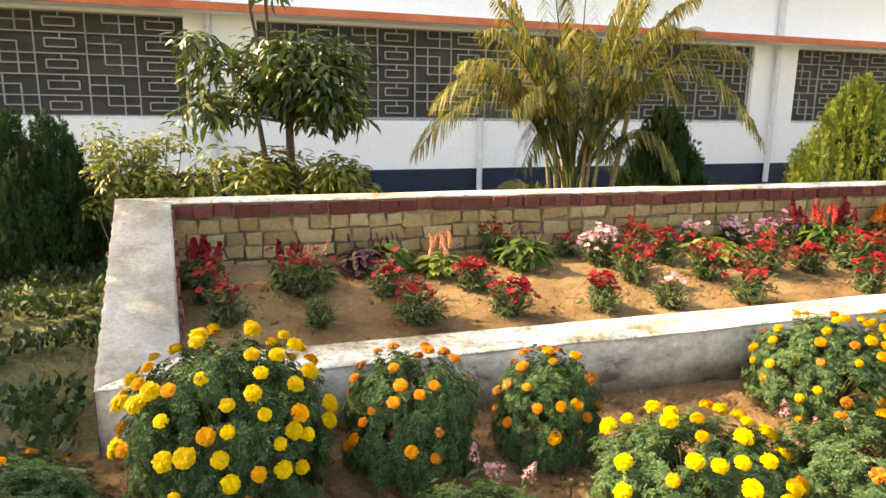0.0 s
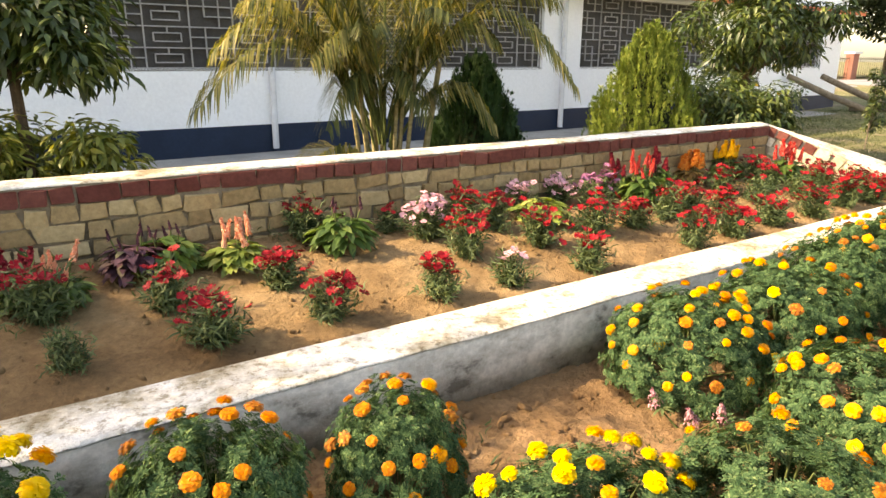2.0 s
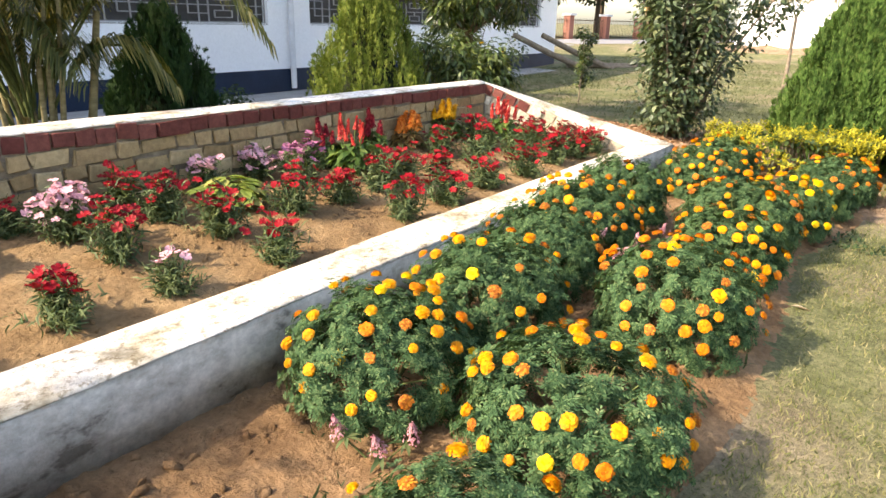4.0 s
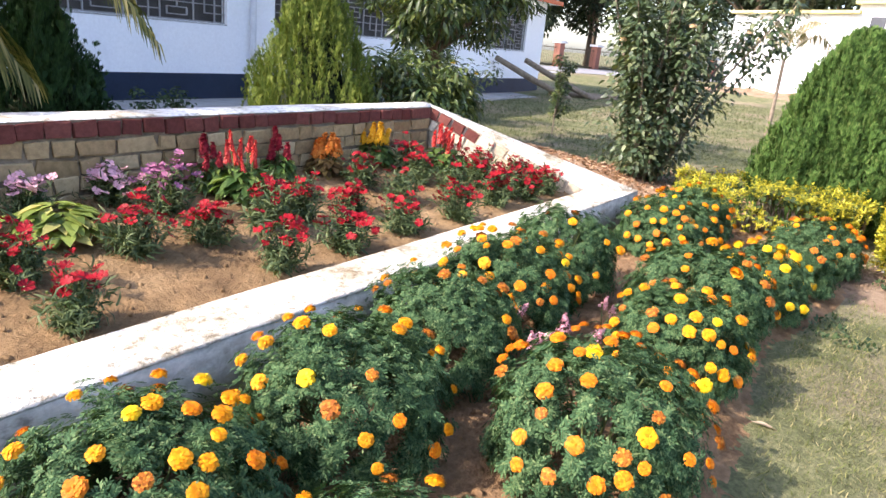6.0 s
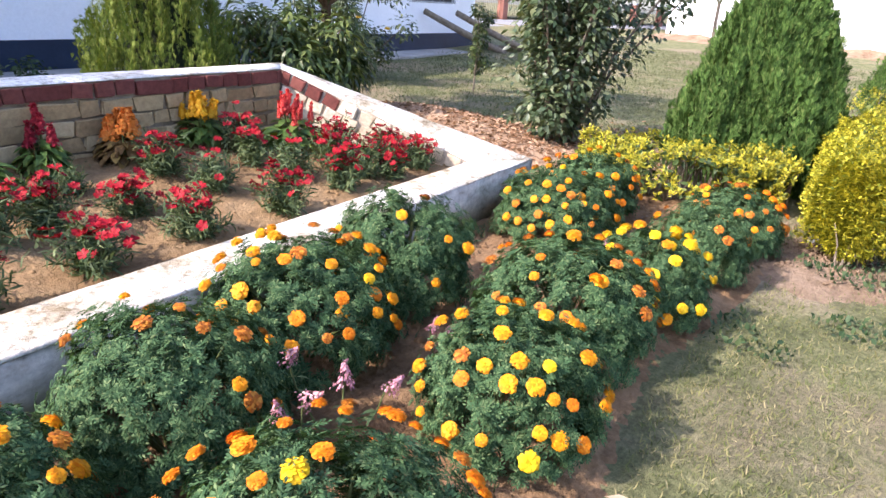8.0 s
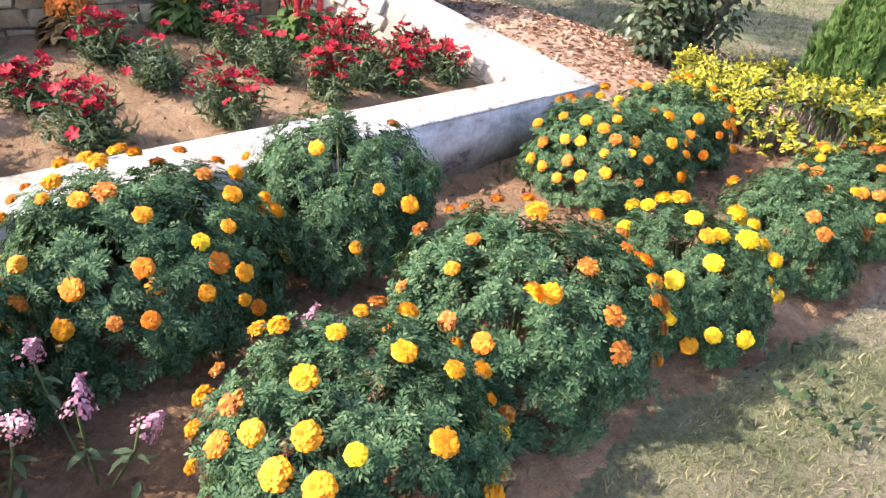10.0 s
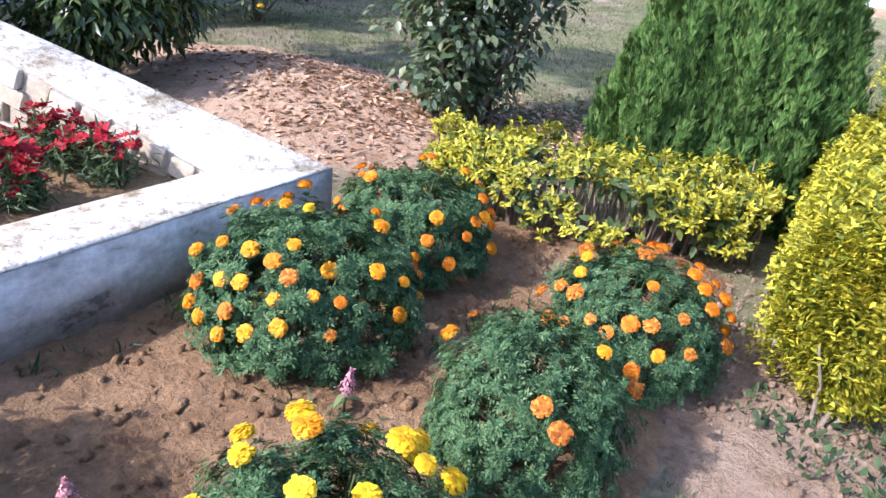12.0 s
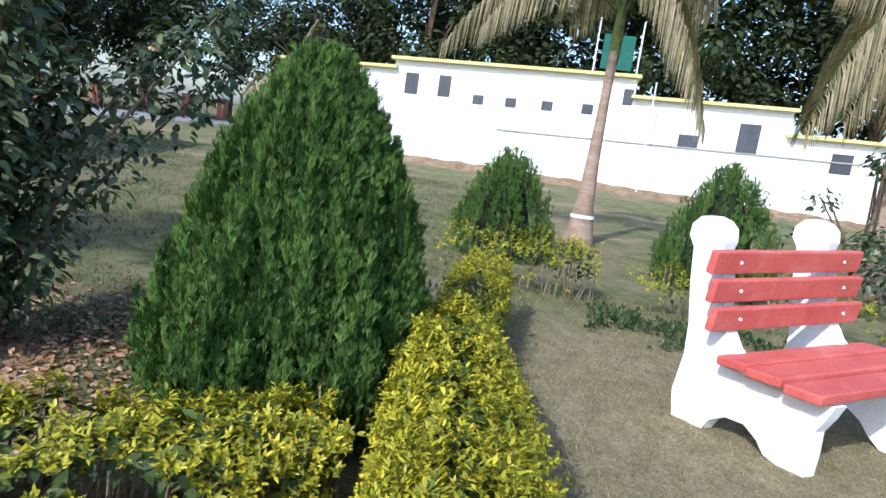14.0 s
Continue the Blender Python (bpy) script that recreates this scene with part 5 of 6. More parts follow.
FR_TIPS = [(-1.42, -0.45, 0.98, 0.95), (-1.05, -0.4, 1.65, 0.7), (-0.75, -0.2, 2.15, 0.4), (-0.35, -0.3, 2.4, 0.3), (0.1, 0.2, 2.6, 0.2), (0.45, -0.2, 2.45, 0.3), (0.85, -0.3, 2.2, 0.5), (1.25, -0.75, 1.12, 1.25), (1.3, -0.35, 1.75, 0.8),
           (-0.7, -0.6, 1.3, 0.7), (0.7, -0.5, 1.45, 0.6), (-0.35, -0.75, 1.5, 0.6), (0.25, -0.75, 1.6, 0.6), (-0.95, 0.4, 1.7, 0.6), (0.95, 0.5, 1.8, 0.6), (-0.8, -0.5, 0.5, 0.6), (0.2, 0.8, 2.0, 0.6), (-0.3, 0.8, 1.9, 0.6), (0.55, -0.55, 1.95, 0.5), (-0.5, -0.35, 1.85, 0.5), (0.5, 0.2, 1.0, 0.5), (-0.45, -0.3, 1.05, 0.5), (0.05, -0.5, 1.15, 0.5), (-1.25, -0.1, 1.35, 0.9), (-0.6, 0.1, 2.3, 0.3), (0.3, -0.4, 2.3, 0.4), (0.65, 0.1, 2.35, 0.3), (1.05, 0.0, 2.0, 0.6), (-0.15, -0.55, 1.9, 0.5), (0.15, -0.65, 0.9, 0.6), (-0.6, -0.55, 0.85, 0.7), (0.75, -0.4, 0.85, 0.7), (-0.9, -0.5, 1.9, 0.5)]
for k, (a, b, c, lift) in enumerate(FR_TIPS):
    inner = math.hypot(a, b) < 0.85 and c < 1.62
    V, F, rach = [], [], []
    z0 = 0.25 if c < 0.6 else rng.uniform(0.55, 0.95)
    frond(rng, (a * 0.1, b * 0.1, z0), (a, b, c), lift, 64 if inner else 90, 0.28 if inner else 0.38, V, F, rach, 0.5, 0.0062)
    part("frond", quick("frond", V, F), ARECAGREEN if inner else ARECA, t, "arching yellow-green frond" if k == 0 else "")
    part("rib", tubes("rib", rach, 5), STEM, t.children[-1])


def coconut(i, x, y, zc, lean, tips, label, z0=0.0):
    rng = np.random.default_rng(930 + i)
    t = thing("palm_tree", x, y, z0 - 0.05, label, "palm")
    part("trunk", tubes("trunk", [[(0, 0, -0.05, 0.27), (lean[0] * 0.05, lean[1] * 0.05, 0.25, 0.21), (lean[0] * 0.12, lean[1] * 0.12, 0.6, 0.15), (lean[0] * 0.3, lean[1] * 0.3, zc * 0.4, 0.105), (lean[0] * 0.6, lean[1] * 0.6, zc * 0.7, 0.075), (lean[0], lean[1], zc, 0.07)]], 12), PALMBARK, t, smooth=True)
    part("crownshaft", tubes("crownshaft", [[(lean[0], lean[1], zc - 0.35, 0.075), (lean[0], lean[1], zc + 0.05, 0.09), (lean[0] * 1.1, lean[1] * 1.1, zc + 0.7, 0.05)]], 10), STEM, t, "grey-green crownshaft", True)
    if i == 0:
        part("paint_ring", tubes("paint_ring", [[(0.012, -0.005, 0.42, 0.192), (0.013, -0.005, 0.47, 0.184)]], 14), FARWHITE, t, "white painted ring", True)
    for a, b, c, lift in tips:
        V, F, rach = [], [], []
        frond(rng, (lean[0], lean[1], zc + 0.35), (a, b, c), lift, 110, 0.72, V, F, rach, 0.95, 0.0085)
        part("frond", quick("frond", V, F), DRYFROND, t)
        part("rib", tubes("rib", rach, 5), STEM, t.children[-1])


coconut(0, 17.6, 2.70, 3.15, (0.13, -0.05), [(-0.3, 2.5, 2.75, 1.6), (-0.4, -1.45, 2.0, 1.9), (-0.6, 1.9, 3.0, 1.3), (-0.7, -1.2, 2.5, 1.6), (1.3, 0.8, 3.6, 1.2), (-1.4, 0.6, 3.9, 1.4), (0.8, -1.4, 3.9, 1.5), (-0.9, -0.6, 4.6, 0.8)], "palm with a tan swollen trunk and drooping dry fronds", 0.08)
coconut(1, 17.0, -1.25, 3.0, (0.1, 0.1), [(-0.4, 1.35, 2.1, 1.7), (-0.9, 0.3, 2.0, 1.7), (-0.8, -0.6, 2.0, 1.7), (-0.3, 0.9, 2.3, 1.5), (-0.3, -1.8, 2.7, 1.3), (0.9, 0.8, 3.0, 1.0), (0.3, 1.0, 4.2, 0.6)], "palm with drooping brown and green fronds", 0.05)


rng = np.random.default_rng(940)
t = thing("young_palm", 16.3, 6.95, ground_z(16.3, 6.95), "spindly young palm with a thin stem and few fronds", "palm")
part("trunk", tubes("trunk", [[(0, 0, -0.05, 0.05), (0.03, 0, 0.7, 0.033), (0.06, 0.02, 1.5, 0.028)]], 9), TWIG, t, smooth=True)
for a, b, c_, lift in ((-0.8, 0.5, 1.55, 0.7), (0.75, -0.6, 1.7, 0.7), (-0.6, -0.7, 2.1, 0.4), (0.5, 0.7, 2.2, 0.4), (-0.15, -0.2, 2.7, 0.1), (0.9, 0.2, 1.9, 0.6)):
    V, F, rach = [], [], []
    frond(rng, (0.06, 0.02, 1.45), (a, b, c_), lift, 40, 0.42, V, F, rach, 0.6, 0.011)
    part("frond", quick("frond", V, F), DRYFROND, t)
    part("rib", tubes("rib", rach, 5), STEM, t.children[-1])


# ---- golden hedges ----
def hedge(i, plan, h, n, label, dense=True):
    """A clipped hedge over a strip: plan is a list of (x, y, half width)."""
    rng = np.random.default_rng(950 + i)
    p0 = np.array(plan, float)
    cx, cy = p0[:, 0].mean(), p0[:, 1].mean()
    t = thing("golden_hedge", cx, cy, ground_z(cx, cy), label, "hedge")
    per = 9
    n = n // per
    s = rng.random(n) ** (1.25 if dense else 1.0) * (len(p0) - 1)
    k = np.minimum(s.astype(int), len(p0) - 2)
    f = (s - k)[:, None]
    c = p0[k] * (1 - f) + p0[k + 1] * f
    d = p0[k + 1, :2] - p0[k, :2]
    d /= np.linalg.norm(d, axis=1, keepdims=True)
    side = np.stack([-d[:, 1], d[:, 0]], 1)
    a = rng.random(n) * math.pi
    ex = np.sign(np.cos(a)) * np.abs(np.cos(a)) ** 0.55
    ez = np.abs(np.sin(a)) ** 0.55
    lump = np.array([1 + 0.14 * noise.noise((float(u) * 3, float(v) * 3, float(w) * 4)) + (0.1 if dense else 0.28) * noise.noise((float(u) * 8, float(v) * 8, float(w) * 6)) for u, v, w in zip(c[:, 0], c[:, 1], ex)])
    deep = 1 - 0.28 * rng.random(n) ** 2.2
    ends = (s < 1) & dense
    deep = np.where(ends, rng.random(n) ** 0.6, deep)
    low = 0.12
    pos = np.stack([c[:, 0] + side[:, 0] * ex * c[:, 2] * lump * deep - cx, c[:, 1] + side[:, 1] * ex * c[:, 2] * lump * deep - cy, h * (low + (1 - low) * ez * deep * lump)], 1)
    pos[:, :2] += rng.normal(size=(n, 2)) * 0.015
    out = np.stack([side[:, 0] * ex, side[:, 1] * ex, ez], 1)
    if not dense:
        keep = np.array([noise.noise((float(u) * 4.5, float(v) * 4.5, float(w) * 5)) + 0.75 * (float(w) / h - 0.55) for u, v, w in pos]) > rng.normal(size=n) * 0.13 + 0.10
        pos, out, c = pos[keep], out[keep], c[keep]
        n = len(pos)
    lean_ = out + np.array((0, 0, 0.55)) + unit(rng, n) * 0.45
    lean_ /= np.linalg.norm(lean_, axis=1, keepdims=True)
    shoot, axis = np.repeat(pos, per, 0), np.repeat(lean_, per, 0)
    k = len(shoot)
    at = rng.random((k, 1))
    perp = np.cross(axis, unit(rng, k))
    perp /= np.linalg.norm(perp, axis=1, keepdims=True) + 1e-9
    up = axis * (0.3 + 0.8 * at) + perp * 0.85 + unit(rng, k) * 0.2
    nor = axis * 0.9 - perp * (0.2 + 0.5 * at) + unit(rng, k) * 0.3
    leaf_pos = shoot + axis * (at * 0.055 - 0.035) + unit(rng, k) * 0.004
    part("foliage", scatter("foliage", simple_leaf(0.19, 0.06, 0.1), leaf_pos, frames_from(nor, up, rng), 0.018 + 0.018 * rng.random(k)), GOLDHEDGE, t, "clipped golden-yellow leaves")
    m = n
    rot = frames_from(out + unit(rng, n) * 0.5, unit(rng, n), rng)
    part("inner_foliage", scatter("inner_foliage", simple_leaf(0.24, 0.05, 0.15), pos[:m] * (0.9, 0.9, 0.88) + np.array((0, 0, 0.01)), rot[:m], np.full(m, 0.06)), GREENHEDGE, t)
    tw = []
    for _ in range(60 if dense else 150 if i == 2 else 36):
        j = rng.integers(n)
        q = pos[j]
        tw.append([(c[j, 0] - cx + rng.normal() * 0.03, c[j, 1] - cy + rng.normal() * 0.03, -0.03, 0.008), (q[0] * 0.5 + (c[j, 0] - cx) * 0.5, q[1] * 0.5 + (c[j, 1] - cy) * 0.5, q[2] * 0.55, 0.006), (*q, 0.003)])
    part("twig_tangle", tubes("twig_tangle", tw, 5), TWIG, t, "bare grey twigs")
    return t


hedge(0, [(8.06, 2.80, 0.10), (8.14, 2.80, 0.24), (8.6, 2.87, 0.28), (9.3, 3.03, 0.26), (9.9, 3.18, 0.24), (9.97, 3.2, 0.08)], 0.62, 76000, "dense clipped golden duranta hedge beside the lawn")
hedge(1, [(10.3, 3.22, 0.22), (11.3, 3.3, 0.23), (12.3, 3.38, 0.22)], 0.52, 18000, "golden hedge row running on past the thuja")
hedge(2, [(8.34, 4.66, 0.12), (8.42, 4.35, 0.21), (8.60, 4.00, 0.26), (8.85, 3.70, 0.25), (9.06, 3.42, 0.18)], 0.41, 26000, "thin golden hedge with bare twiggy sides", False)
hedge(3, [(13.6, 4.0, 0.3), (13.55, 3.2, 0.3), (13.5, 2.4, 0.25)], 0.56, 9000, "golden hedge crossing the far side of the lawn", False)
hedge(4, [(13.55, 2.2, 0.22), (13.6, 1.2, 0.28), (13.7, -0.2, 0.28), (13.8, -2.5, 0.28)], 0.46, 8000, "sparse half-bare golden hedge behind the bench", False)


# ---- bench ----
def bench():
    back, along = Vector((-0.652, -0.758, 0)), Vector((0.62, -0.785, 0))
    t = thing("garden_bench", 10.83, 1.99, 0, "white concrete garden bench with red painted slats on the lawn", "bench")
    prof = [(0.0, 0.0), (0.19, 0.0), (0.225, 0.07), (0.31, 0.125), (0.42, 0.13), (0.50, 0.08), (0.55, 0.02), (0.63, 0.0), (0.76, 0.0), (0.765, 0.12), (0.76, 0.24), (0.80, 0.32), (0.83, 0.40), (0.60, 0.415), (0.36, 0.43), (0.27, 0.50), (0.205, 0.60), (0.16, 0.75), (0.13, 0.92), (0.10, 1.0), (0.115, 1.06), (0.105, 1.125), (0.06, 1.165), (0.0, 1.18), (-0.065, 1.165), (-0.11, 1.115), (-0.115, 1.05), (-0.075, 0.99), (-0.055, 0.8), (-0.01, 0.55), (0.0, 0.38), (-0.03, 0.15)]
    for off in (0.0, 0.87):
        bm = bmesh.new()
        lo = [bm.verts.new(back * s + along * off + Vector((0, 0, z + (off * 0.05 if z > 0.01 else 0)))) for s, z in prof]
        bm.faces.new(lo)
        r = bmesh.ops.extrude_face_region(bm, geom=list(bm.faces))
        bmesh.ops.translate(bm, vec=along * 0.085, verts=[g for g in r["geom"] if isinstance(g, bmesh.types.BMVert)])
        bmesh.ops.recalc_face_normals(bm, faces=bm.faces)
        bmesh.ops.bevel(bm, geom=[e for e in bm.edges if abs((e.verts[0].co - e.verts[1].co).dot(along)) < 1e-4], offset=0.008, segments=2, affect="EDGES")
        part("end_support", bm, BENCHWHITE, t, "white concrete end support with a rounded top")

    def slat(name, s, z, w, th, tilt, a, b):
        bm = bmesh.new()
        box(bm, a, -th / 2, -w / 2, b, th / 2, w / 2)
        bevelled(bm, 0.012, 3)
        ax = Matrix((along, -back, (0, 0, 1))).transposed().to_4x4()
        bmesh.ops.transform(bm, matrix=Matrix.Translation(back * s + Vector((0, 0, z))) @ ax @ Matrix.Rotation(-0.05, 4, "Y") @ Matrix.Rotation(tilt, 4, "X"), verts=bm.verts)
        return part(name, bm, BENCHRED, t, "red painted plank")
    for s, z in ((0.165, 0.955), (0.195, 0.805), (0.225, 0.655)):
        sl = slat("back_slat", s, z, 0.13, 0.045, radians(9), -0.15, 1.08)
        for u in (0.045, 0.915):
            part("bolt", tubes("bolt", [[(*(back * (s + 0.02) + along * u + Vector((0, 0, z + u * 0.05))), 0.011), (*(back * (s + 0.03) + along * u + Vector((0, 0, z + u * 0.05))), 0.009)]], 8), BENCHWHITE, sl, "pale bolt head")
    for s, z in ((0.36, 0.455), (0.535, 0.448), (0.735, 0.435)):
        slat("seat_slat", s, z, 0.16 if s < 0.4 else 0.185, 0.05, radians(88), -0.12, 1.12)
    return t


bench()


# ---- lawn details ----
def grass(i, name, label, n, spot, size, mat, tmpl):
    rng = np.random.default_rng(970 + i)
    pos = []
    while len(pos) < n:
        q = spot(rng)
        if q:
            pos.append(q)
    up = np.array((0, 0, 0.9)) + unit(rng, n) * 0.75
    up[:, 2] = np.abs(up[:, 2]) * 0.9 + 0.2
    me = scatter(name, tmpl, np.array(pos), frames_from(unit(rng, n), up, rng), size * (0.5 + 0.9 * rng.random(n)))
    return tagged(part(name, me, mat, None), label, "grass", kind="stuff")


def lawn_spot(rng):
    x, y = rng.uniform(2.2, 14.0), rng.uniform(-1.6, 4.2)
    if y > lawn_edge(x) - 0.02 and x < 9.2 or y > 3.2 or (x < 4 and y < 0.3):
        return None
    if noise.noise((x * 1.3, y * 1.3, 7)) + 0.25 * noise.noise((x * 6, y * 6, 1)) < rng.uniform(-0.9, 0.35):
        return None
    return (x, y, ground_z(x, y) - 0.003)


def left_spot(rng):
    x, y = rng.uniform(-3.2, 0.3), rng.uniform(2.4, 9.0)
    if x > 0.35 - (y - 3.3) * 0.28 and y < 5:
        return None
    return (x, y, ground_z(x, y) - 0.003) if noise.noise((x * 1.6, y * 1.6, 4)) > rng.uniform(-0.6, 0.4) else None


def back_spot(rng):
    x, y = rng.uniform(7.5, 24), rng.uniform(3.5, 17)
    if y > 10 + 0.22 * x or (x < 9 and y < 5.5):
        return None
    return (x, y, ground_z(x, y) - 0.003) if noise.noise((x * 0.8, y * 0.8, 2)) > rng.uniform(-0.8, 0.4) else None


BLADE = narrow_leaf(0.06, 0.25)
def near_lawn(rng):
    q = lawn_spot(rng)
    return q if q and q[0] < 8.8 + 0.6 * rng.random() else None


def worn_lawn(rng):
    q = lawn_spot(rng)
    return q if q and q[0] > 8.8 + 0.6 * rng.random() else None


grass(0, "lawn_grass", "short dry lawn grass beside the flower strip", 130000, near_lawn, 0.023, GRASS, BLADE)
grass(6, "worn_lawn_grass", "straw-dry worn grass between hedge and bench", 80000, worn_lawn, 0.023, STRAW, BLADE)
grass(1, "rough_grass", "rough dry grass and weeds at the bed's end", 14000, left_spot, 0.04, GRASS, BLADE)
grass(2, "open_lawn_grass", "thin grass of the open lawn", 70000, back_spot, 0.042, BACKGRASS, BLADE)


def weed_spot(rng):
    x, y = rng.uniform(-2.2, 0.35), rng.uniform(2.7, 6.2)
    if x > 0.3 - (y - 3.3) * 0.3:
        return None
    return (x, y, 0.02 + 0.09 * rng.random()) if noise.noise((x * 2.6, y * 2.6, 8)) > 0.02 else None


grass(3, "weeds", "low green weeds beside the bed's end", 5200, weed_spot, 0.055, WEED, OVAL)


def clover_spot(rng):
    x, y = rng.uniform(6.6, 8.6), rng.uniform(1.7, 3.0)
    return (x, y, 0.01 + 0.03 * rng.random()) if y < lawn_edge(x) + 0.05 and noise.noise((x * 2.2, y * 2.2, 12)) > 0.1 else None


grass(4, "lawn_weeds", "small creeping weeds in the lawn", 1500, clover_spot, 0.03, WEED, OVAL)


def hedge_foot_spot(rng):
    x, y = rng.uniform(12.2, 13.3), rng.uniform(-1.2, 2.5)
    return (x, y, ground_z(x, y) + 0.01 + 0.05 * rng.random()) if noise.noise((x * 1.9, y * 1.9, 14)) > -0.05 else None


grass(7, "hedge_weeds", "low green weeds along the far hedge's foot", 2600, hedge_foot_spot, 0.05, WEED, OVAL)


def strip_spot(rng):
    x = rng.uniform(0.4, 8.6)
    y = rng.uniform(lawn_edge(x) + 0.1, min(3.14 + 0.193 * x, 4.5))
    return (x, y, strip_z(x, y)) if noise.noise((x * 3.1, y * 3.1, 21)) + 0.4 * noise.noise((x * 14, y * 14, 5)) > 0.42 else None


grass(5, "strip_weeds", "small grass tufts sprouting in the dug soil", 1500, strip_spot, 0.045, WEED, BLADE)


# ---- mound with fallen leaves ----
def mound_z(x, y):
    u, v = (x - 9.05) / 0.85, (y - 7.0) / 1.45
    return ground_z(x, y) - 0.02 + 0.22 * math.exp(-(u * u + v * v) * 1.1) + 0.02 * noise.noise((x * 5, y * 5, 1))


tagged(part("earth_mound", grid_mesh("earth_mound", np.linspace(7.6, 10.6, 50), np.linspace(5.0, 9.4, 60), mound_z), surface("pale_dug_earth", [(0.3, (0.26, 0.16, 0.095)), (0.5, (0.40, 0.27, 0.17)), (0.72, (0.50, 0.36, 0.24))], 2.5, 30, 0.97, 0.08, 1.0, 0.03, 0.6), None, smooth=True), "low mound of pale dug earth past the bed's end", "soil", kind="structure")


def litter_spot(rng):
    x, y = rng.normal(9.2, 0.55), rng.normal(6.2, 0.85)
    if y < 4.9 or (x - 7.72) < -(y - 4.66) * 0.6 + 0.1:
        return None
    return (x, y, max(mound_z(x, y), ground_z(x, y)) + 0.012)


def under_rose(rng):
    x, y = rng.normal(10.0, 0.7), rng.normal(5.0, 0.55)
    return (x, y, ground_z(x, y) + 0.012) if y > 4.2 - (x - 9.6) * 0.2 and x > 8.9 else None


rng = np.random.default_rng(980)
pos = [q for q in (under_rose(rng) for _ in range(2600)) if q] + [q for q in (litter_spot(rng) for _ in range(3000)) if q]
n = len(pos)
up = unit(rng, n) * (1, 1, 0.25)
nor = unit(rng, n) * 0.45 + np.array((0, 0, 1.0))
tagged(part("fallen_leaves", scatter("fallen_leaves", simple_leaf(0.27, 0.12, 0.25), np.array(pos), frames_from(nor, up, rng), 0.025 + 0.04 * rng.random(n)), LITTER, None), "dry brown leaves fallen over the earth mound", "leaf litter", kind="stuff")
t = part("fallen_leaf", scatter("fallen_leaf", simple_leaf(0.14, 0.06, 0.2), np.array([(5.45, 2.78, 0.02)]), frames_from(np.array([(0.2, 0, 1.0)]), np.array([(0.5, -0.6, 0.0)]), rng), [0.13]), CREAM, None)
tagged(t, "single pale dry leaf lying on the lawn", "leaf")


def bare_z(x, y):
    """A skin of bare earth that dips under the lawn along an uneven edge."""
    u, v = (x - 8.0) / 0.78, (y - 2.86) / 0.5
    return ground_z(x, y) + 0.022 - 0.035 * (u * u + v * v) + 0.02 * noise.noise((x * 2.5, y * 2.5, 31)) + 0.008 * noise.noise((x * 13, y * 13, 8))


PALE_EARTH = surface("pinkish_bare_earth", [(0.3, (0.16, 0.107, 0.066)), (0.5, (0.255, 0.178, 0.115)), (0.72, (0.36, 0.268, 0.185))], 3.0, 34, 0.97, 0.08, 1.0, 0.025, 0.6)
tagged(part("bare_earth", grid_mesh("bare_earth", np.linspace(6.9, 9.1, 90), np.linspace(2.1, 3.6, 64), bare_z), PALE_EARTH, None, smooth=True), "bare pinkish earth at the hedge's foot", "soil", kind="structure")
rng = np.random.default_rng(981)
pos = []
for _ in range(1700):
    x, y = rng.uniform(7.7, 9.0), rng.uniform(2.3, 4.3)
    pos.append((x, y, max(bare_z(x, y), ground_z(x, y)) + 0.004))
clods("bare_earth_clods", "bare reddish earth crumbs at the hedge's foot", pos, 0.008, 0.04, PALE_EARTH, 982)
bm = bmesh.new()
bmesh.ops.create_icosphere(bm, subdivisions=2, radius=0.045)
for v in bm.verts:
    v.co *= 1 + 0.25 * noise.noise(v.co * 20)
    v.co.z *= 0.7
bmesh.ops.translate(bm, vec=(8.42, 3.02, 0.02), verts=bm.verts)
tagged(part("stone", bm, CONCRETE, None, smooth=True), "small pale stone on the bare earth", "stone")


# ---- distance: white shed, road, fence, trees, logs ----
WX, WSL = 29.5, 0.04
shed = thing("white_shed", 0, 0, 0, "long whitewashed shed with yellow roof edging and small vents", "building")


def shear(z, y):
    return z + (9.0 - y) * WSL


def spart(name, boxes, mat, parent, label=""):
    bm = bmesh.new()
    for q in boxes:
        for v in box(bm, *q):
            v.co.z = shear(v.co.z, v.co.y)
    return part(name, bm, mat, parent, label)


SECT = [(13.9, 9.75, 3.45), (9.75, 1.75, 3.75), (1.75, -3.0, 3.12), (-3.0, -30.0, 2.35)]
for y1, y0, top in SECT:
    for q in ((WX, y0, -0.4, WX + 0.25, y1, top), (WX + 5, y0, -0.4, WX + 5.25, y1, top), (WX + 0.25, y0, -0.4, WX + 5, y0 + 0.2, top), (WX + 0.25, y1 - 0.2, -0.4, WX + 5, y1, top)):
        spart("wall", [q], FARWHITE, shed, "whitewashed wall")
    spart("roof_edge", [(WX - 0.25, y0 - 0.1, top, WX + 5.5, y1 + 0.1, top + 0.10)], FARYELLOW, shed, "yellow painted roof edge")
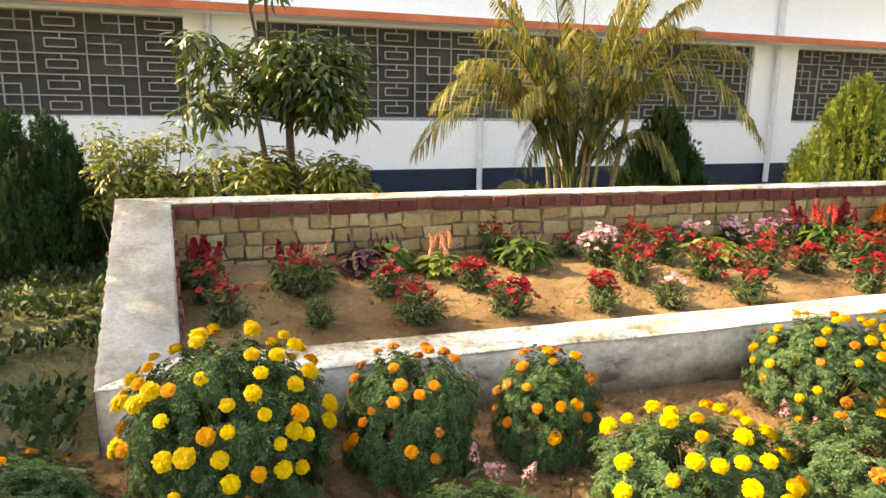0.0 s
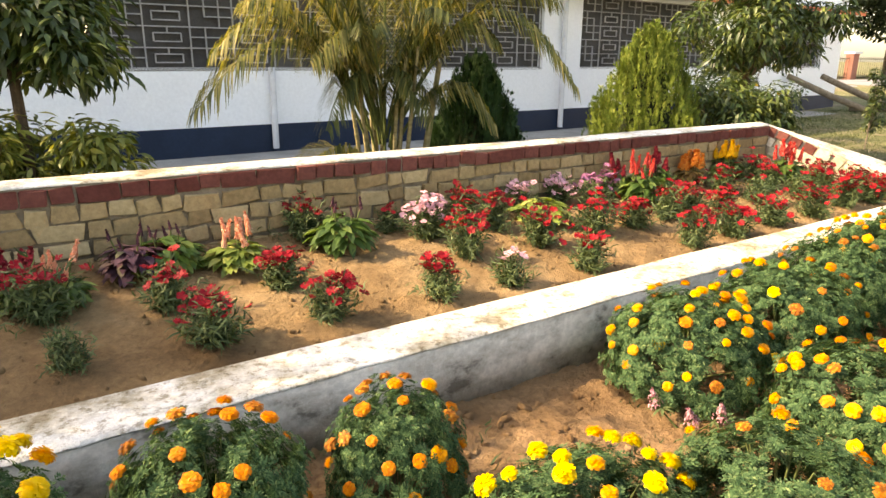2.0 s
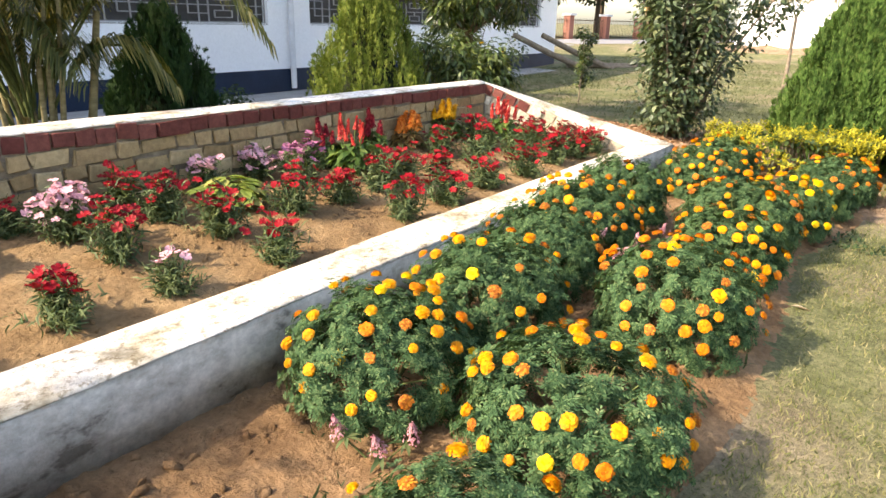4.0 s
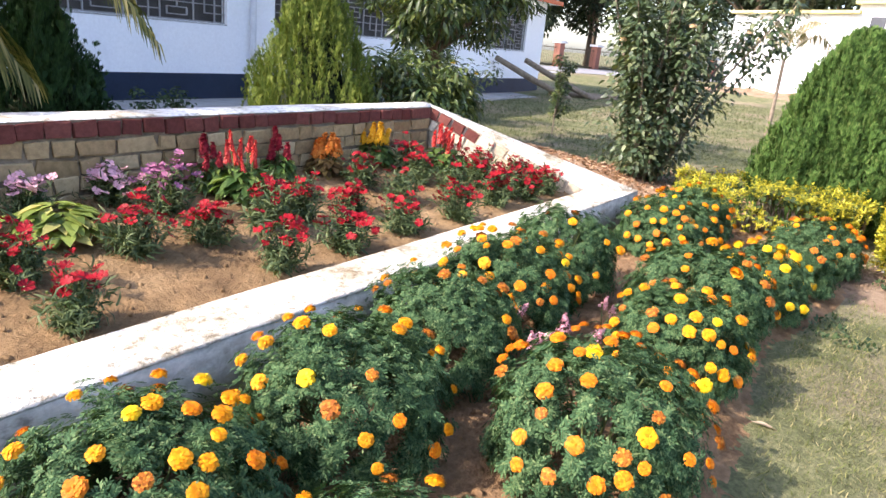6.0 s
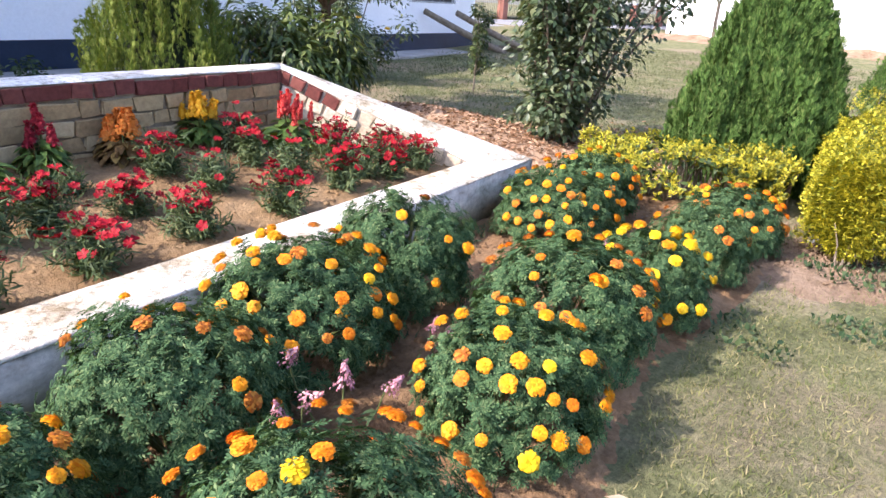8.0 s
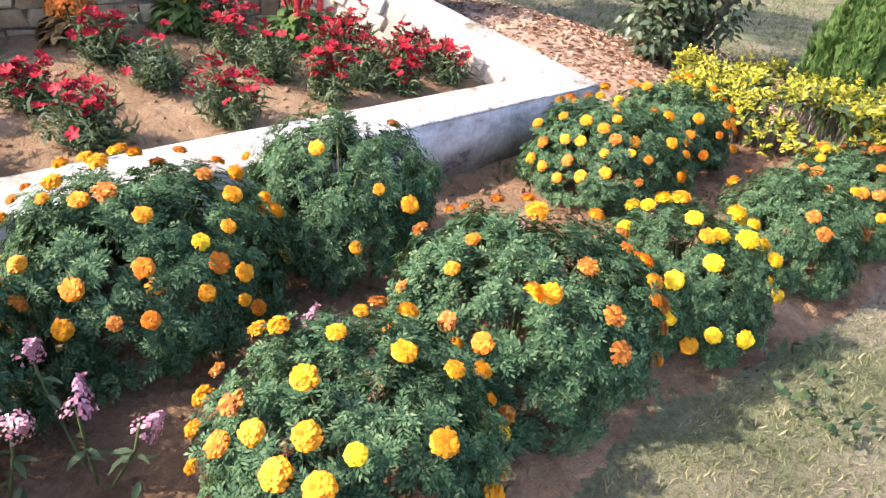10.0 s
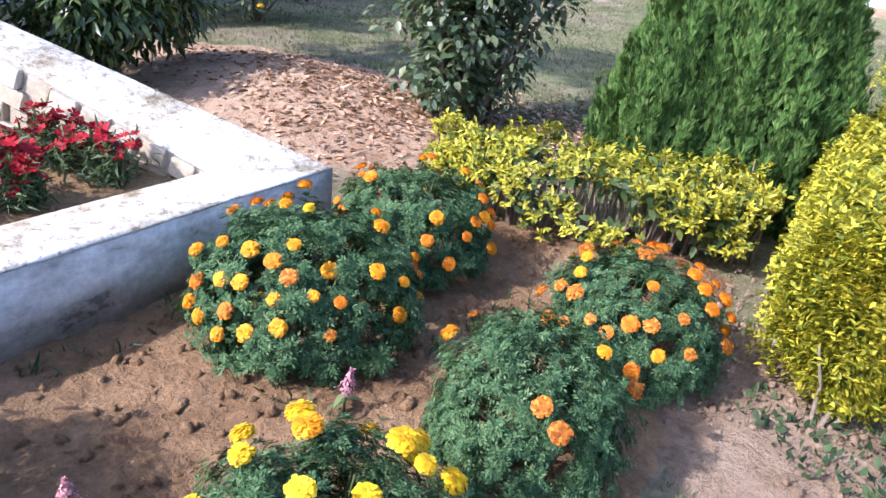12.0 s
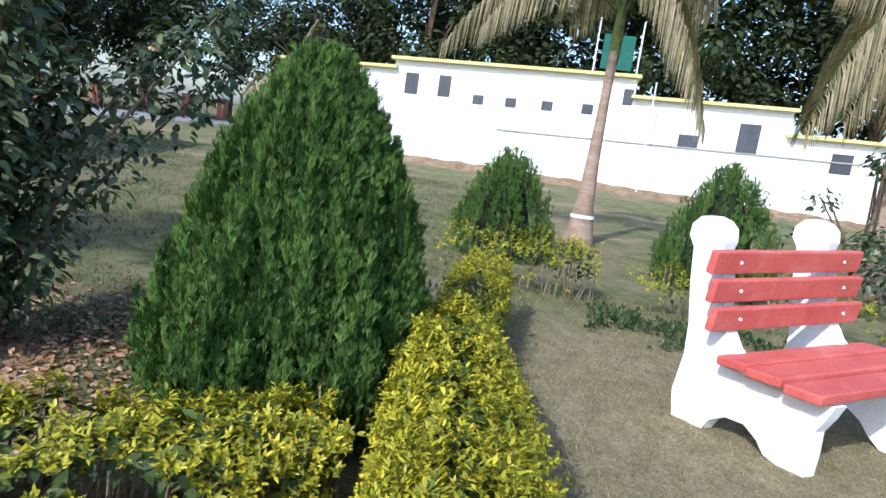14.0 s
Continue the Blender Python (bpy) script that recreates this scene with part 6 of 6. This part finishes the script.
for y, w, z0, z1 in ((9.1, 0.46, 2.65, 3.35), (7.95, 0.42, 2.65, 3.35), (6.75, 0.36, 2.5, 2.8), (5.65, 0.36, 2.5, 2.8), (4.45, 0.36, 2.5, 2.8), (3.15, 0.36, 2.5, 2.82), (1.95, 0.30, 2.9, 3.4), (-0.1, 0.6, 1.75, 2.15), (-1.85, 0.62, 1.75, 2.65), (-4.6, 0.6, 1.4, 2.0)):
    spart("vent", [(WX - 0.02, y - w / 2, z0, WX + 0.05, y + w / 2, z1)], DARKGAP, shed)
spart("ledge", [(WX - 0.05, -8, 1.72, WX, 6.0, 1.76)], CONCRETE, shed, "grey ledge line on the wall")
part("pole", tubes("pole", [[(WX - 0.6, 1.2, 0.2, 0.03), (WX - 0.6, 1.2, 3.9, 0.025)]], 6), PIPE, shed, "thin vertical pipe")

def bank_z(x, y):
    """A low spill of earth against the foot of the shed."""
    return ground_z(x, y) - 0.06 + 0.26 * math.exp(-((x - 29.2) / 0.9) ** 2) + 0.10 * noise.noise((x * 1.4, y * 1.4, 17)) + 0.04 * noise.noise((x * 5, y * 5, 19))


tagged(part("earth_bank", grid_mesh("earth_bank", np.linspace(27.0, 29.6, 26), np.linspace(-12, 14, 160), bank_z), PALE_EARTH, None, smooth=True), "low spill of bare earth along the shed's foot", "soil", kind="structure")
road = part("road", grid_mesh("road", np.linspace(22, 60, 12), np.linspace(20, 26, 5), lambda x, y: ground_z(x, y) + 0.02), ROAD, None)
tagged(road, "grey road beyond the lawn", "road", kind="structure")
for k in range(9):
    x, y = 26 + k * 3.2, 27.5 - k * 0.35
    t = thing("fence_pillar", x, y, 0.2, "terracotta-painted fence pillar with a white cap", "pillar", "fence pillars")
    bm = bmesh.new()
    box(bm, -0.22, -0.22, -0.3, 0.22, 0.22, 1.5)
    bevelled(bm, 0.02, 1)
    part("shaft", bm, TERRA, t)
    bm = bmesh.new()
    box(bm, -0.3, -0.3, 1.5, 0.3, 0.3, 1.62)
    part("cap", bm, FARWHITE, t)
    f = thing("fence_panel", x + 1.6, y - 0.17, 0.2, "dark iron fence panel between pillars", "fence", "fence panels")
    for q in range(19):
        part("bar", tubes("bar", [[(-1.35 + 0.15 * q, -0.01 * q, 0.1, 0.012), (-1.35 + 0.15 * q, -0.01 * q, 1.35, 0.012)]], 4), BARK, f)
    for q in (0.3, 1.25):
        part("rail", tubes("rail", [[(-1.4, 0, q, 0.02), (1.4, -0.18, q, 0.02)]], 4), BARK, f)
    part("kerb_wall", tubes("kerb_wall", [[(-1.4, 0, 0.0, 0.16), (1.4, -0.18, 0.0, 0.16)]], 6), FARWHITE, f)


def far_tree(i, x, y, h, r, z0=0.3):
    rng = np.random.default_rng(990 + i)
    t = thing("far_tree", x, y, z0, "dark leafy tree beyond the garden", "tree", "trees beyond the garden")
    cs = [(rng.normal() * r * 0.5, rng.normal() * r * 0.5, h * rng.uniform(0.35, 1.0), r * rng.uniform(0.22, 0.4)) for _ in range(34)]
    part("trunk", tubes("trunk", [[(0, 0, -0.4, 0.2), (0.1, 0, h * 0.4, 0.15), (0, 0, h * 0.8, 0.06)]] + limbs(rng, (0, 0, h * 0.3), [c[:3] for c in cs[:9]], 0.07), 7), BARK, t)
    leafy_part("crown", t, rng, cs, 5200, OVAL, 0.36, FARTREE, 0.85)


for i, (x, y, h, r) in enumerate(((38, -3, 7.5, 3.2), (37, -8, 8, 3.4), (39, 2.5, 7, 3.2), (38, -14, 8, 3.6), (40, 8, 6.5, 3.2), (42, 14, 7, 3.4), (36, 30, 6, 3), (45, 31, 7, 3.5), (54, 30, 7, 3.6), (30, 33, 6, 3.2), (63, 26, 7, 3.5), (37, -20, 8, 3.5), (48, 20, 6.5, 3.4), (36.5, 5.5, 8, 3.2), (36.5, -0.5, 8.5, 3.4), (37, -5.5, 9, 3.4), (36.5, -11, 9, 3.6), (38, 11, 8, 3.5), (41, 18, 8, 3.6), (33, 31, 8, 3.6), (40, 33, 8, 3.8), (50, 34, 9, 4), (27, 34, 7, 3.4))):
    far_tree(i, x, y, h * 1.25, r * 1.08)
t = thing("bare_sapling", 17.2, -1.2, 0.05, "half-bare sapling with a few dark leaves", "sapling")
rng = np.random.default_rng(1010)
tips = [(rng.normal() * 0.45, rng.normal() * 0.5, rng.uniform(1.2, 1.9)) for _ in range(9)]
limb_parts(t, limbs(rng, (0, 0, 0.0), tips, 0.03))
leafy_part("foliage", t, rng, [(*q, 0.22) for q in tips] + [(rng.normal() * 0.9, rng.normal() * 0.9, 0.7, 0.3) for _ in range(10)], 800, OVAL, 0.1, ROSELEAF, 0.8)
t = thing("shrub_row", 15.6, -1.6, 0.02, "dark leafy shrubs behind the bench", "shrub")
leafy_part("foliage", t, rng, [(rng.uniform(-0.6, 0.6), rng.uniform(-1.6, 1.2), rng.uniform(0.2, 1.0), 0.3) for _ in range(30)], 2600, OVAL, 0.09, ROSELEAF, 0.8)
part("branching_stem", tubes("branching_stem", limbs(rng, (0, 0, -0.03), [(rng.normal() * 0.3, rng.uniform(-1.3, 1), 0.8) for _ in range(8)], 0.02), 5), BARK, t)
t = thing("shade_cloth", 30.5, 2.7, 4.3, "green shade cloth hung over a frame on the shed", "cloth")
bm = bmesh.new()
box(bm, -0.4, -0.7, 0.0, -0.36, 0.3, 1.1)
part("cloth", bm, GREENCLOTH, t)
for q in (-0.9, 0.5):
    part("post", tubes("post", [[(-0.3, q, -0.6, 0.03), (-0.3, q, 1.6, 0.03)]], 5), PIPE, t)
e = BM @ Vector((END - 0.4, -0.3, 0))
for k in range(4):
    t = thing("log", e.x - 1.6 + 0.9 * k, e.y - 1.0 - 0.25 * k, 0.06, "grey timber pole leaning by the building's end", "log", "timber poles")
    part("shaft", tubes("shaft", [[(-0.9, 0.6, 0.9 if k < 2 else 0.1, 0.07), (0, 0.1, 0.45 if k < 2 else 0.08, 0.08), (1.0, -0.5, 0.0, 0.08)]], 8), TWIG, t, smooth=True)


# ---- bricks of the raised bed ----
def brick_mesh(seed):
    rng = np.random.default_rng(seed)
    bm = bmesh.new()
    box(bm, -0.5, -0.5, -0.5, 0.5, 0.5, 0.5)
    bmesh.ops.bevel(bm, geom=list(bm.edges), offset=0.06, segments=1, affect="EDGES")
    for v in bm.verts:
        v.co += Vector(rng.normal(size=3) * 0.045)
    return mesh_of(bm, "brick")


BRICKS = [[brick_mesh(s + q) for s in range(5)] for q in (0, 9, 18)]
for k, mat in ((0, YBRICK), (1, RBRICK), (2, CREAMBRICK)):
    for me in BRICKS[k]:
        me.materials.append(mat)


def brick_face(a, b, za, zb, seed, red_from=0.0, pale=0):
    """Courses of bricks on the inner face a-b, from under the coping down to the soil."""
    rng = np.random.default_rng(seed)
    d = (b - a)
    length = d.length
    d = d.normalized()
    n = Vector((-d.y, d.x))
    ang = math.atan2(d.y, d.x)
    for course in range(7):
        u = rng.uniform(-0.1, 0.0)
        while u < length:
            w = rng.uniform(0.18, 0.225) if rng.random() < (0.4 if course else 0.12) else rng.uniform(0.10, 0.125)
            lo, hi = max(u, 0), min(u + w, length)
            u += w
            if hi - lo < 0.04:
                continue
            m = (lo + hi) / 2
            top = za + (zb - za) * m / length - 0.016 - course * 0.086
            p = a + d * m
            if top < soil_z(p.x, p.y) - 0.02:
                continue
            h, dep = 0.074, 0.07
            q = p + n * (0.019 - dep / 2 + rng.normal() * 0.004)
            ob = new("brick", BRICKS[pale if course or m < red_from * length else 1][int(rng.integers(5))])
            sl = math.atan2(zb - za, length)
            h *= rng.uniform(0.92, 1.09)
            ob.matrix_world = Matrix.Translation((q.x, q.y, top - h / 2 + rng.normal() * 0.004)) @ Matrix.Rotation(ang, 4, "Z") @ Matrix.Rotation(-sl, 4, "Y") @ Matrix.Rotation(rng.normal() * 0.04, 4, "Y") @ Matrix.Diagonal((hi - lo - rng.uniform(0.005, 0.016), dep, h, 1))
            held(ob, bed)


brick_face(BRi, BLi, Z_BACK, Z_BACK, 1)
brick_face(FRi, BRi, Z_FRONT, Z_BACK, 2, 0.72, 2)
brick_face(BLi, FLi, Z_BACK, Z_FRONT, 3)
